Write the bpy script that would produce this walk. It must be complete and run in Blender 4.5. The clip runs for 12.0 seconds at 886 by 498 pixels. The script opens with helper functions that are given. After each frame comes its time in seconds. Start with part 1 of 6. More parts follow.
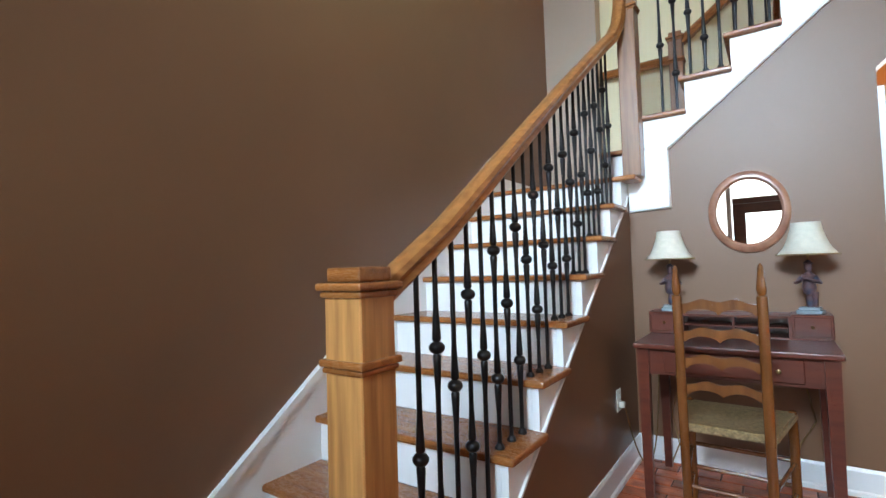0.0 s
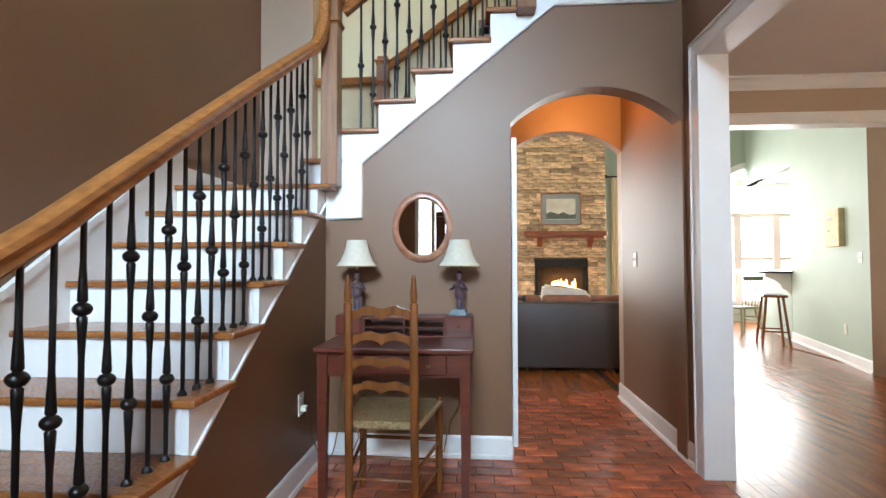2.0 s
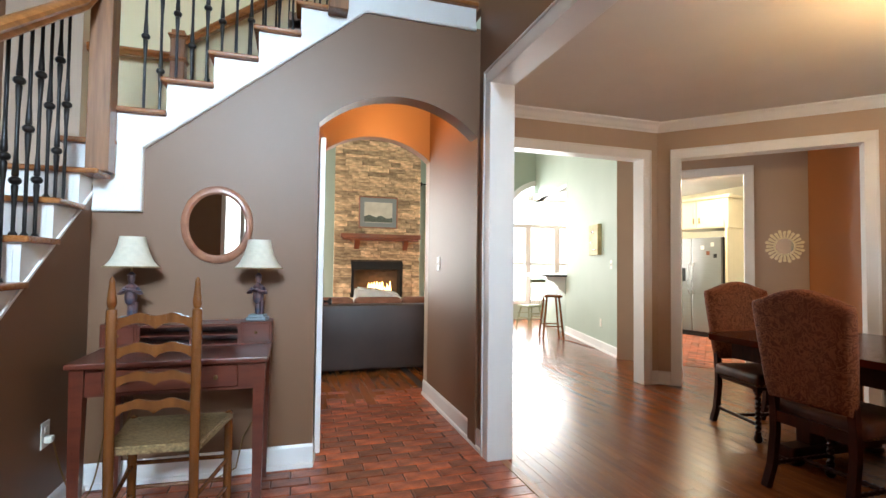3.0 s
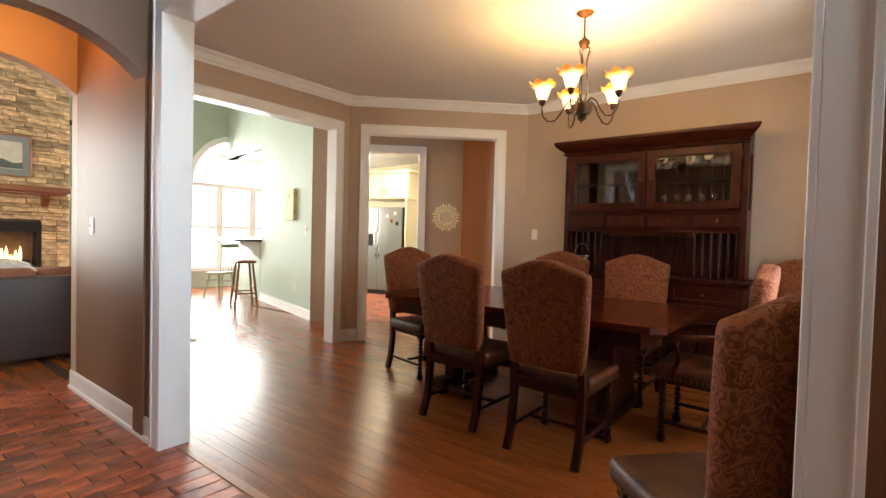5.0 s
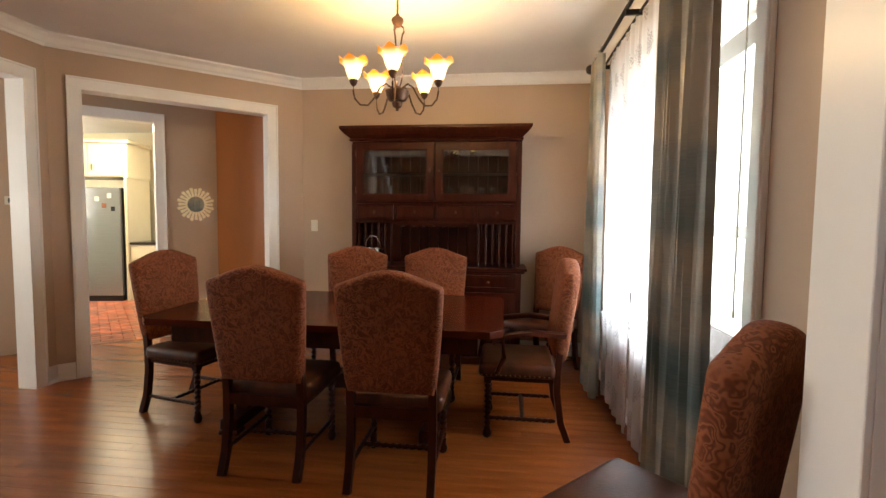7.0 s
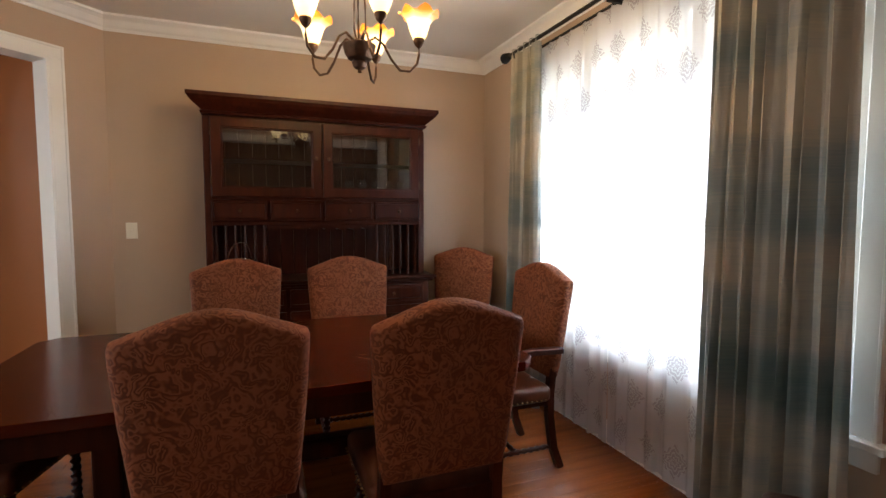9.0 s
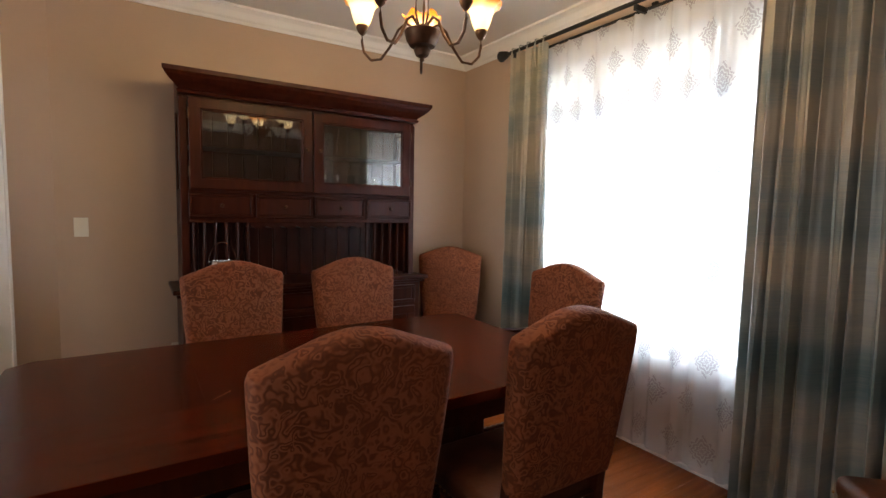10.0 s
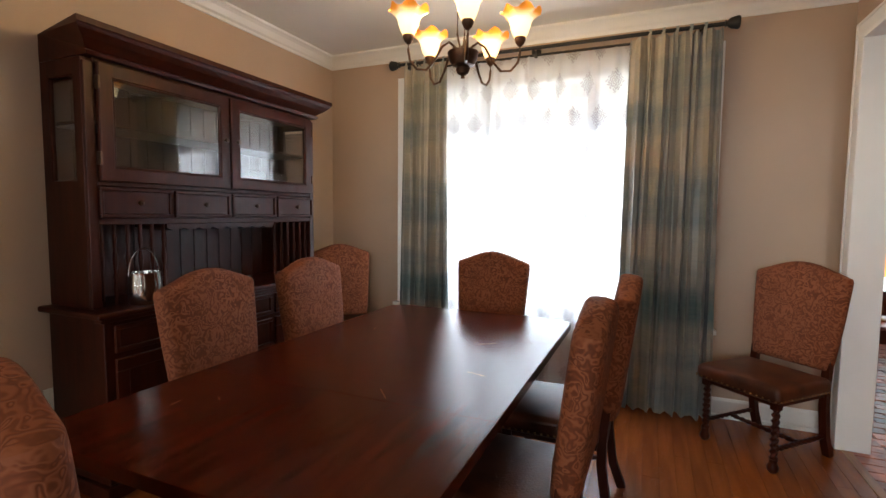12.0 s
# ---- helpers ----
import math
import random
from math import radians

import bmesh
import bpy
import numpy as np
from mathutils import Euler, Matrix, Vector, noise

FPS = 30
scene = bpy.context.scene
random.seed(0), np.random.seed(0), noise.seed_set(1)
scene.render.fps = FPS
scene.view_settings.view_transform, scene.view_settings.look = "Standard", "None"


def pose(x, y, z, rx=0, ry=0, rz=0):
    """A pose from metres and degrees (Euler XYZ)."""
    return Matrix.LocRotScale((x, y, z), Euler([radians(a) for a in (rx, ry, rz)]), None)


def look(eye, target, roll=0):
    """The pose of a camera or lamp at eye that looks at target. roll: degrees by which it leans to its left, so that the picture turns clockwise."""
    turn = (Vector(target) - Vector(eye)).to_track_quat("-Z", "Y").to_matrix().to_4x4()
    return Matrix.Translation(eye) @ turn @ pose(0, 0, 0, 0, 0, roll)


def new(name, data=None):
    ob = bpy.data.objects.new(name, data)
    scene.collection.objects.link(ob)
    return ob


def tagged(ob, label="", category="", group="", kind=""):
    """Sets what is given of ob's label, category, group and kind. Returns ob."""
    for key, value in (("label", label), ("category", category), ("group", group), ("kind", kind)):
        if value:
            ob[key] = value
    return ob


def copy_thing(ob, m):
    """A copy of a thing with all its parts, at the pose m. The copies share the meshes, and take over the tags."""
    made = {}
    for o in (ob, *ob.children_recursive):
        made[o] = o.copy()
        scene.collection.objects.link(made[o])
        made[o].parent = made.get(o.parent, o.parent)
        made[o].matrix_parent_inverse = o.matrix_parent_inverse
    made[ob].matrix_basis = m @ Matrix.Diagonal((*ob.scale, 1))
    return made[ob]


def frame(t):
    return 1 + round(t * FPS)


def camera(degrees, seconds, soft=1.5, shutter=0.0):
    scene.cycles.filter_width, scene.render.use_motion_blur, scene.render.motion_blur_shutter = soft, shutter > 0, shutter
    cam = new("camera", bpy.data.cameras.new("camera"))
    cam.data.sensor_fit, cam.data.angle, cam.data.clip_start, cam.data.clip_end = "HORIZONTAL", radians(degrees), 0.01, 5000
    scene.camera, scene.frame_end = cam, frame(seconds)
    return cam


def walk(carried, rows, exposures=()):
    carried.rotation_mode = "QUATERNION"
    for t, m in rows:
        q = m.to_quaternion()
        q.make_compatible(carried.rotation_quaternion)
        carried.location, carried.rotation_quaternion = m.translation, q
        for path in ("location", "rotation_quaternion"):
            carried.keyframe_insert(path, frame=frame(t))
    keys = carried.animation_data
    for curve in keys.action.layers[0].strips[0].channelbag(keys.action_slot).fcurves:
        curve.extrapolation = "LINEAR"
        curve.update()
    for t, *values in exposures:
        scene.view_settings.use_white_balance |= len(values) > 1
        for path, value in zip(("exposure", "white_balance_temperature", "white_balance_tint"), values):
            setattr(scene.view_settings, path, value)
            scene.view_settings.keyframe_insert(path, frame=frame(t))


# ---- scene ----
cam = camera(85.4, 12.0)
PATH = [
    (0, (0.996, 2.072, 1.156), (-0.142, 3.714, 1.241), -1.7),
    (0.5, (1.058, 2.117, 1.172), (0.035, 3.834, 1.242), -1.3),
    (1, (1.09, 2.16, 1.183), (0.319, 4.005, 1.242), -0.6),
    (1.5, (1.153, 2.167, 1.188), (0.685, 4.11, 1.247), -0.3),
    (2, (1.218, 2.162, 1.193), (1.081, 4.156, 1.253), -0.1),
    (2.5, (1.265, 2.157, 1.196), (1.509, 4.141, 1.261), 0.5),
    (3, (1.311, 2.151, 1.2), (1.899, 4.062, 1.271), 0.7),
    (3.5, (1.333, 2.129, 1.205), (2.228, 3.916, 1.283), 0.9),
    (3.7, (1.326, 2.093, 1.198), (2.344, 3.812, 1.282), 1.0),
    (5.5, (1.389, 2.206, 1.241), (3.112, 3.216, 1.131), 1.4),
    (6, (1.362, 2.365, 1.297), (3.214, 3.108, 1.169), 0.9),
    (6.5, (1.425, 2.602, 1.356), (3.364, 3.073, 1.221), 0.7),
    (7, (1.581, 2.777, 1.348), (3.562, 3.025, 1.219), 0.6),
    (7.5, (1.695, 2.96, 1.352), (3.691, 2.992, 1.223), 0.5),
    (9.3, (2.439, 4.043, 1.37), (4.254, 3.216, 1.23), 0.4),
    (9.5, (2.49, 4.142, 1.372), (4.275, 3.253, 1.231), 0.7),
    (10, (2.757, 4.449, 1.386), (4.436, 3.374, 1.232), 1.0),
    (10.5, (3.097, 4.782, 1.402), (4.611, 3.486, 1.24), 0.9),
    (11, (3.374, 5.083, 1.379), (4.686, 3.582, 1.225), 0.8),
    (11.5, (3.621, 5.361, 1.365), (4.644, 3.649, 1.215), 0.8),
    (12, (3.681, 5.601, 1.365), (4.471, 3.77, 1.218), 0.6),
]
EXPOSURE = [(0, 0.0, 6250, 10), (3, 0.0, 6350, 10), (6, 0.05, 6650, 10), (7.7, 0.0, 6500, 10), (9.5, -0.27, 6050, 10), (12, -0.32, 6000, 10)]
walk(cam, [(t, look(eye, target, roll)) for t, eye, target, roll in PATH], EXPOSURE)

# ---- world and light ----
world = bpy.data.worlds.new("world")
scene.world = world
world.use_nodes = True
wn, wl = world.node_tree.nodes, world.node_tree.links
sky = wn.new("ShaderNodeTexSky")
sky.sky_type = "NISHITA"
sky.sun_disc = False
sky.sun_elevation, sky.sun_rotation = radians(48), radians(150)
wl.new(sky.outputs[0], wn["Background"].inputs[0])
wn["Background"].inputs[1].default_value = 0.12


def lamp(name, kind, m, power, color, size=0.1, size_y=None):
    data = bpy.data.lights.new(name, kind)
    data.energy, data.color = power, color
    if kind == "AREA":
        data.shape = "RECTANGLE"
        data.size, data.size_y = size, size_y or size
    elif kind == "SUN":
        data.angle = size
    else:
        data.shadow_soft_size = size
    ob = new(name, data)
    ob.matrix_world = m
    return ob


DAY = (1.0, 0.98, 0.95)
COOL = (0.62, 0.82, 1.0)
WARM = (1.0, 0.62, 0.25)
lamp("sun", "SUN", look((0, 0, 0), (-0.55, 1.0, -1.25)), 0.8, (1.0, 0.95, 0.86), radians(12))
# daylight in the window openings
lamp("window_light", "AREA", look((4.51, 1.70, 1.5), (4.51, 6, 1.4)), 125, (0.92, 0.97, 1.0), 2.2, 1.78)
foyer_light = lamp("foyer_window_light", "AREA", look((0.95, -1.60 - 0.3, 3.9), (0.45, 5, 1.5)), 88, COOL, 1.7, 1.6)
foyer_light.data.spread = radians(52)
lamp("front_door_light", "AREA", look((0.75, -1.95, 1.2), (0.75, 4, 1.2)), 5, COOL, 1.3, 1.8)
lamp("arch_window_light", "AREA", look((6.9, 12.05, 1.7), (5.0, 6, 0.6)), 225, DAY, 2.2, 2.6)
lamp("living_window_light", "AREA", look((4.6, 12.05, 1.8), (3.5, 7, 1)), 110, DAY, 0.9, 2.2)
lamp("living_window_light_west", "AREA", look((0.9, 12.05, 1.8), (1.5, 7, 1)), 110, DAY, 0.9, 2.2)
# added fill lamp beyond the unseen west wall, brightens the chimney stone
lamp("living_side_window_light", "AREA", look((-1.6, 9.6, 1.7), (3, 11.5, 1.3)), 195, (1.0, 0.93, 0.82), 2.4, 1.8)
lamp("kitchen_light", "AREA", look((7.6, 8.3, 2.6), (7.7, 8.4, 0)), 75, (1.0, 0.84, 0.56), 1.0, 1.0)
lamp("hall_ceiling_light", "POINT", pose(2.05, 5.85, 2.45), 17, (1.0, 0.42, 0.11), 0.06)
lamp("table_lamp_light", "POINT", pose(2.16, 1.18, 1.13), 32, (1.0, 0.45, 0.14), 0.04)
lamp("upper_hall_light", "POINT", pose(1.5, 5.9, 4.9), 40, (1.0, 0.82, 0.5), 0.1)


# ---- materials ----
def mat(name, color, rough=0.5, metal=0.0, vary=0.12, scale=6.0, bump=0.0, bump_scale=80.0, stretch=(1, 1, 1), coat=0.0, island=0.0, obj=0.0, second=None, spec=0.5):
    m = bpy.data.materials.new(name)
    m.use_nodes = True
    n, l = m.node_tree.nodes, m.node_tree.links
    b = n["Principled BSDF"]
    b.inputs["Metallic"].default_value = metal
    b.inputs["Coat Weight"].default_value = coat
    b.inputs["Coat Roughness"].default_value = 0.12
    b.inputs["Specular IOR Level"].default_value = spec
    co = n.new("ShaderNodeTexCoord")
    mp = n.new("ShaderNodeMapping")
    mp.inputs["Scale"].default_value = stretch
    l.new(co.outputs["Object"], mp.inputs[0])
    big = n.new("ShaderNodeTexNoise")
    big.inputs["Scale"].default_value = scale
    big.inputs["Detail"].default_value = 5
    l.new(mp.outputs[0], big.inputs["Vector"])
    ramp = n.new("ShaderNodeValToRGB")
    lo = [c * (1 - vary) for c in color]
    hi = [min(1, c * (1 + vary)) for c in (second or color)]
    ramp.color_ramp.elements[0].position, ramp.color_ramp.elements[1].position = 0.3, 0.7
    ramp.color_ramp.elements[0].color, ramp.color_ramp.elements[1].color = (*lo, 1), (*hi, 1)
    l.new(big.outputs["Fac"], ramp.inputs[0])
    out = ramp.outputs[0]
    if island or obj:
        rnd = n.new("ShaderNodeNewGeometry" if island else "ShaderNodeObjectInfo")
        src = rnd.outputs["Random Per Island"] if island else rnd.outputs["Random"]
        mr = n.new("ShaderNodeMapRange")
        a = island or obj
        mr.inputs["To Min"].default_value, mr.inputs["To Max"].default_value = 1 - a, 1 + a
        l.new(src, mr.inputs["Value"])
        hs = n.new("ShaderNodeHueSaturation")
        l.new(mr.outputs[0], hs.inputs["Value"])
        l.new(out, hs.inputs["Color"])
        out = hs.outputs[0]
    l.new(out, b.inputs["Base Color"])
    fine = n.new("ShaderNodeTexNoise")
    fine.inputs["Scale"].default_value = bump_scale
    fine.inputs["Detail"].default_value = 4
    l.new(mp.outputs[0], fine.inputs["Vector"])
    rr = n.new("ShaderNodeMapRange")
    rr.inputs["To Min"].default_value, rr.inputs["To Max"].default_value = max(0.02, rough - 0.07), min(1, rough + 0.07)
    l.new(fine.outputs["Fac"], rr.inputs["Value"])
    l.new(rr.outputs[0], b.inputs["Roughness"])
    if bump:
        bp = n.new("ShaderNodeBump")
        bp.inputs["Strength"].default_value = bump
        bp.inputs["Distance"].default_value = 0.004
        l.new(fine.outputs["Fac"], bp.inputs["Height"])
        l.new(bp.outputs[0], b.inputs["Normal"])
    return m


def glow(name, color, strength):
    m = bpy.data.materials.new(name)
    m.use_nodes = True
    b = m.node_tree.nodes["Principled BSDF"]
    b.inputs["Base Color"].default_value = (*color, 1)
    b.inputs["Emission Color"].default_value = (*color, 1)
    b.inputs["Emission Strength"].default_value = strength
    return m


def glass(name, tint=(1, 1, 1), rough=0.0, ior=1.5):
    m = bpy.data.materials.new(name)
    m.use_nodes = True
    n, l = m.node_tree.nodes, m.node_tree.links
    g = n.new("ShaderNodeBsdfGlossy")
    g.inputs["Roughness"].default_value = max(0.02, rough)
    t = n.new("ShaderNodeBsdfTransparent")
    t.inputs[0].default_value = (*tint, 1)
    lw = n.new("ShaderNodeLayerWeight")
    lw.inputs[0].default_value = 0.5
    pw_ = n.new("ShaderNodeMath")
    pw_.operation = "POWER"
    pw_.inputs[1].default_value = 4.0
    l.new(lw.outputs["Facing"], pw_.inputs[0])
    f = n.new("ShaderNodeMapRange")
    f0 = ((ior - 1) / (ior + 1)) ** 2
    f.inputs["To Min"].default_value, f.inputs["To Max"].default_value = f0, 0.9
    l.new(pw_.outputs[0], f.inputs["Value"])
    mix = n.new("ShaderNodeMixShader")
    l.new(f.outputs[0], mix.inputs[0])
    l.new(t.outputs[0], mix.inputs[1])
    l.new(g.outputs[0], mix.inputs[2])
    l.new(mix.outputs[0], n["Material Output"].inputs[0])
    return m


def wood(name, dark, light, rough=0.35, grain=(1, 1, 1), scale=3.0, coat=0.2, obj=0.0, island=0.0):
    """Long-grained timber: stretched noise over the mesh's own axes; grain is small along the fibre."""
    return mat(name, dark, rough, 0, 0.06, scale, 0.12, 60, grain, coat, island, obj, light)


WALL_FOYER = mat("brown_grey_wall_paint", (0.185, 0.092, 0.046), 0.45, 0, 0.05, 1.5, 0.06, 260)
WALL_DINING = mat("tan_wall_paint", (0.45, 0.33, 0.24), 0.5, 0, 0.04, 1.5, 0.05, 260)
WALL_GREEN = mat("sage_green_wall_paint", (0.42, 0.50, 0.42), 0.6, 0, 0.04, 1.5, 0.05, 260)
WALL_CREAM = mat("cream_wall_paint", (0.72, 0.62, 0.38), 0.6, 0, 0.04, 1.5, 0.05, 260)
WALL_ORANGE = mat("burnt_orange_wall_paint", (0.30, 0.088, 0.009), 0.5, 0, 0.05, 1.5, 0.05, 260)
CEILING = mat("white_ceiling_paint", (0.74, 0.71, 0.66), 0.8, 0, 0.03, 2, 0.08, 200)
TRIM = mat("white_gloss_trim", (0.80, 0.79, 0.77), 0.32, 0, 0.03, 4, 0.02, 120)
OAK_X = wood("oak_along_x", (0.22, 0.072, 0.017), (0.37, 0.140, 0.038), 0.27, (1.2, 14, 14))
OAK_Y = wood("oak_along_y", (0.25, 0.092, 0.024), (0.42, 0.175, 0.052), 0.3, (14, 1.2, 14))
OAK_Z = wood("oak_along_z", (0.38, 0.160, 0.044), (0.62, 0.300, 0.098), 0.33, (14, 14, 1.0))
OAK_DARK = wood("darker_brown_oak", (0.17, 0.066, 0.022), (0.27, 0.115, 0.040), 0.33, (14, 14, 1.0))
IRON = mat("black_wrought_iron", (0.009, 0.008, 0.008), 0.32, 0.3, 0.2, 20, 0.15, 90)
DARKWOOD = wood("dark_walnut_stain", (0.026, 0.0048, 0.0018), (0.050, 0.0095, 0.0036), 0.34, (9, 9, 1.2), 3, 0.0)
DARKWOOD.node_tree.nodes["Principled BSDF"].inputs["Specular IOR Level"].default_value = 0.17
DARKTOP = wood("dark_mahogany_tabletop", (0.054, 0.0074, 0.0023), (0.074, 0.0102, 0.0031), 0.16, (9, 1.0, 9), 3, 0.0)
DARKTOP.node_tree.nodes["Principled BSDF"].inputs["Specular IOR Level"].default_value = 0.17
MAHOGANY = wood("red_mahogany", (0.080, 0.0165, 0.0085), (0.125, 0.027, 0.0125), 0.3, (1.2, 9, 9), 3, 0.08)
PLANK = wood("oak_floor_plank", (0.20, 0.053, 0.0105), (0.32, 0.092, 0.020), 0.25, (7, 0.7, 7), 2.2, 0.0, obj=0.08)
PLANK_ISLAND = wood("oak_floor_plank_far", (0.20, 0.053, 0.0105), (0.32, 0.092, 0.020), 0.25, (7, 0.7, 7), 2.2, 0.0, island=0.08)
BRICK = mat("red_brick_paver", (0.24, 0.048, 0.020), 0.30, 0, 0.35, 9, 0.45, 60, obj=0.5, second=(0.38, 0.105, 0.042))
BRICK_ISLAND = mat("red_brick_paver_far", (0.24, 0.048, 0.020), 0.30, 0, 0.35, 9, 0.45, 60, island=0.5, second=(0.38, 0.105, 0.042))
GROUT = mat("dark_floor_joint", (0.11, 0.050, 0.034), 0.8, 0, 0.3, 20, 0.2, 90)
SUBFLOOR = mat("floor_underlay", (0.05, 0.022, 0.01), 0.7, 0, 0.2, 10)

OUTSIDE = glow("bright_overcast_garden", (0.93, 1.0, 0.95), 2.6)
PANE = glass("window_pane_glass")


# ---- builders ----
def obj_from(name, bm, material, parent=None, smooth=False):
    me = bpy.data.meshes.new(name)
    bmesh.ops.recalc_face_normals(bm, faces=bm.faces)
    if smooth:
        for f in bm.faces:
            f.smooth = True
    bm.to_mesh(me)
    bm.free()
    if smooth:
        me.set_sharp_from_angle(angle=radians(40))
    for mt in (material if isinstance(material, (list, tuple)) else [material]):
        me.materials.append(mt)
    ob = new(name, me)
    if parent:
        ob.parent = parent
    return ob


def part(name, bm, material, parent, label="", smooth=False):
    ob = obj_from(name, bm, material, parent, smooth)
    return tagged(ob, label) if label else ob


def thing(name, m, label, category, group="", kind=""):
    ob = new(name)
    ob.empty_display_size = 0.1
    ob.matrix_world = m
    return tagged(ob, label, category, group, kind)


def structure(name, bm, material, label, category="", smooth=False):
    ob = obj_from(name, bm, material, None, smooth)
    return tagged(ob, label, category or name.split("_")[0], "", "structure")


def add_box(bm, x0, y0, z0, x1, y1, z1, bevel=0.0, m=None, mat_index=0, seg=1):
    geo = bmesh.ops.create_cube(bm, size=1)
    vs = geo["verts"]
    for v in vs:
        v.co = Vector(((x0 + x1) / 2 + v.co.x * (x1 - x0), (y0 + y1) / 2 + v.co.y * (y1 - y0), (z0 + z1) / 2 + v.co.z * (z1 - z0)))
    fs = {f for v in vs for f in v.link_faces}
    for f in fs:
        f.material_index = mat_index
    if bevel:
        es = {e for v in vs for e in v.link_edges}
        r = bmesh.ops.bevel(bm, geom=list(es), offset=bevel, segments=seg, affect="EDGES", profile=0.5)
        vs = list({v for f in r["faces"] for v in f.verts} | {v for v in vs if v.is_valid})
    if m is not None:
        bmesh.ops.transform(bm, matrix=m, verts=[v for v in vs if v.is_valid])
    return bm


def boxes(*rows, bevel=0.0, seg=1):
    bm = bmesh.new()
    for r in rows:
        add_box(bm, *r, bevel=bevel, seg=seg)
    return bm


def prism(points, a, b, axis="y", bm=None):
    """A polygon extruded along an axis: points are (x, z) for y, (y, z) for x, (x, y) for z."""
    bm = bm or bmesh.new()
    def at(p, q, c):
        return {"y": (p, c, q), "x": (c, p, q), "z": (p, q, c)}[axis]
    lo = [bm.verts.new(at(p, q, a)) for p, q in points]
    hi = [bm.verts.new(at(p, q, b)) for p, q in points]
    bm.faces.new(lo)
    bm.faces.new(hi)
    k = len(points)
    for i in range(k):
        bm.faces.new((lo[i], lo[(i + 1) % k], hi[(i + 1) % k], hi[i]))
    return bm


def ring_frame(outer, inner, a, b, axis="y", bevel=0.003):
    """One flat board with a rectangular hole; rectangles are (p0, q0, p1, q1) in the board's plane."""
    bm = bmesh.new()

    def at(p, q, c):
        return {"y": (p, c, q), "x": (c, p, q)}[axis]

    def loop(r, c):
        return [bm.verts.new(at(p, q, c)) for p, q in ((r[0], r[1]), (r[2], r[1]), (r[2], r[3]), (r[0], r[3]))]
    o0, i0, i1, o1 = loop(outer, a), loop(inner, a), loop(inner, b), loop(outer, b)
    for u, v in ((o0, i0), (i0, i1), (i1, o1), (o1, o0)):
        for i in range(4):
            bm.faces.new((u[i], u[(i + 1) % 4], v[(i + 1) % 4], v[i]))
    bmesh.ops.recalc_face_normals(bm, faces=bm.faces)
    bmesh.ops.bevel(bm, geom=[e for e in bm.edges if e.calc_face_angle(0) > 1], offset=bevel, segments=1, affect="EDGES")
    return bm


def lathe(profile, seg=16, bm=None, m=None):
    """Turn (radius, z) pairs round the z axis."""
    bm = bm or bmesh.new()
    rings = []
    for r, z in profile:
        ring = [bm.verts.new((r * math.cos(2 * math.pi * i / seg), r * math.sin(2 * math.pi * i / seg), z)) for i in range(seg)]
        rings.append(ring)
    for a, b in zip(rings, rings[1:]):
        for i in range(seg):
            bm.faces.new((a[i], a[(i + 1) % seg], b[(i + 1) % seg], b[i]))
    if profile[0][0] > 1e-5:
        bm.faces.new(rings[0])
    if profile[-1][0] > 1e-5:
        bm.faces.new(rings[-1])
    if m is not None:
        bmesh.ops.transform(bm, matrix=m, verts=[v for r in rings for v in r])
    return bm


def sweep(points, section, bm=None, up=(0, 0, 1), caps=True):
    """Carry a closed section of (side, up) pairs along a line of points."""
    bm = bm or bmesh.new()
    pts = [Vector(p) for p in points]
    rings = []
    for i, p in enumerate(pts):
        d = (pts[min(i + 1, len(pts) - 1)] - pts[max(i - 1, 0)]).normalized()
        side = d.cross(Vector(up))
        side = side.normalized() if side.length > 1e-4 else Vector((1, 0, 0))
        u = side.cross(d).normalized()
        k = 1.0
        if 0 < i < len(pts) - 1:
            c = (pts[i] - pts[i - 1]).normalized().dot(d)
            k = 1 / max(0.5, c)
        rings.append([bm.verts.new(p + side * s * k + u * v) for s, v in section])
    n = len(section)
    for a, b in zip(rings, rings[1:]):
        for i in range(n):
            bm.faces.new((a[i], a[(i + 1) % n], b[(i + 1) % n], b[i]))
    if caps:
        bm.faces.new(rings[0])
        bm.faces.new(rings[-1])
    return bm


def circle(r, n=10):
    return [(r * math.cos(2 * math.pi * i / n), r * math.sin(2 * math.pi * i / n)) for i in range(n)]


def arc(cx, cz, half, rise, n=14):
    """Points of a segmental arch from right to left, (x, z)."""
    r = (half * half + rise * rise) / (2 * rise)
    a = math.asin(half / r)
    return [(cx + r * math.sin(a - 2 * a * i / n), cz + rise - r + r * math.cos(a - 2 * a * i / n)) for i in range(n + 1)]


# ---- plan ----
RISE, RUN = 0.186, 0.256
WEST, SIDE, DESK_Y = -0.64, 0.265, 5.155          # foyer west wall, side of the stair, desk wall
POST0, POST1 = 2.485, 2.60                          # wall between foyer and dining room
NJ, SJ = 4.94, 2.145                                # its opening
SOUTH, EAST, NORTH, CEIL = 1.92, 6.38, 6.33, 2.74  # dining room
C1, C2 = Vector((4.97, 6.33, 0)), Vector((6.38, 4.85, 0))
FAR = 12.3
FOYER_TOP, FRONT = 5.4, -1.6

# floors
structure("floor_slab", boxes((-4, -2.2, -0.2, 11, 13.0, -0.02)), SUBFLOOR, "dark underlay below the boards and bricks", "floor")

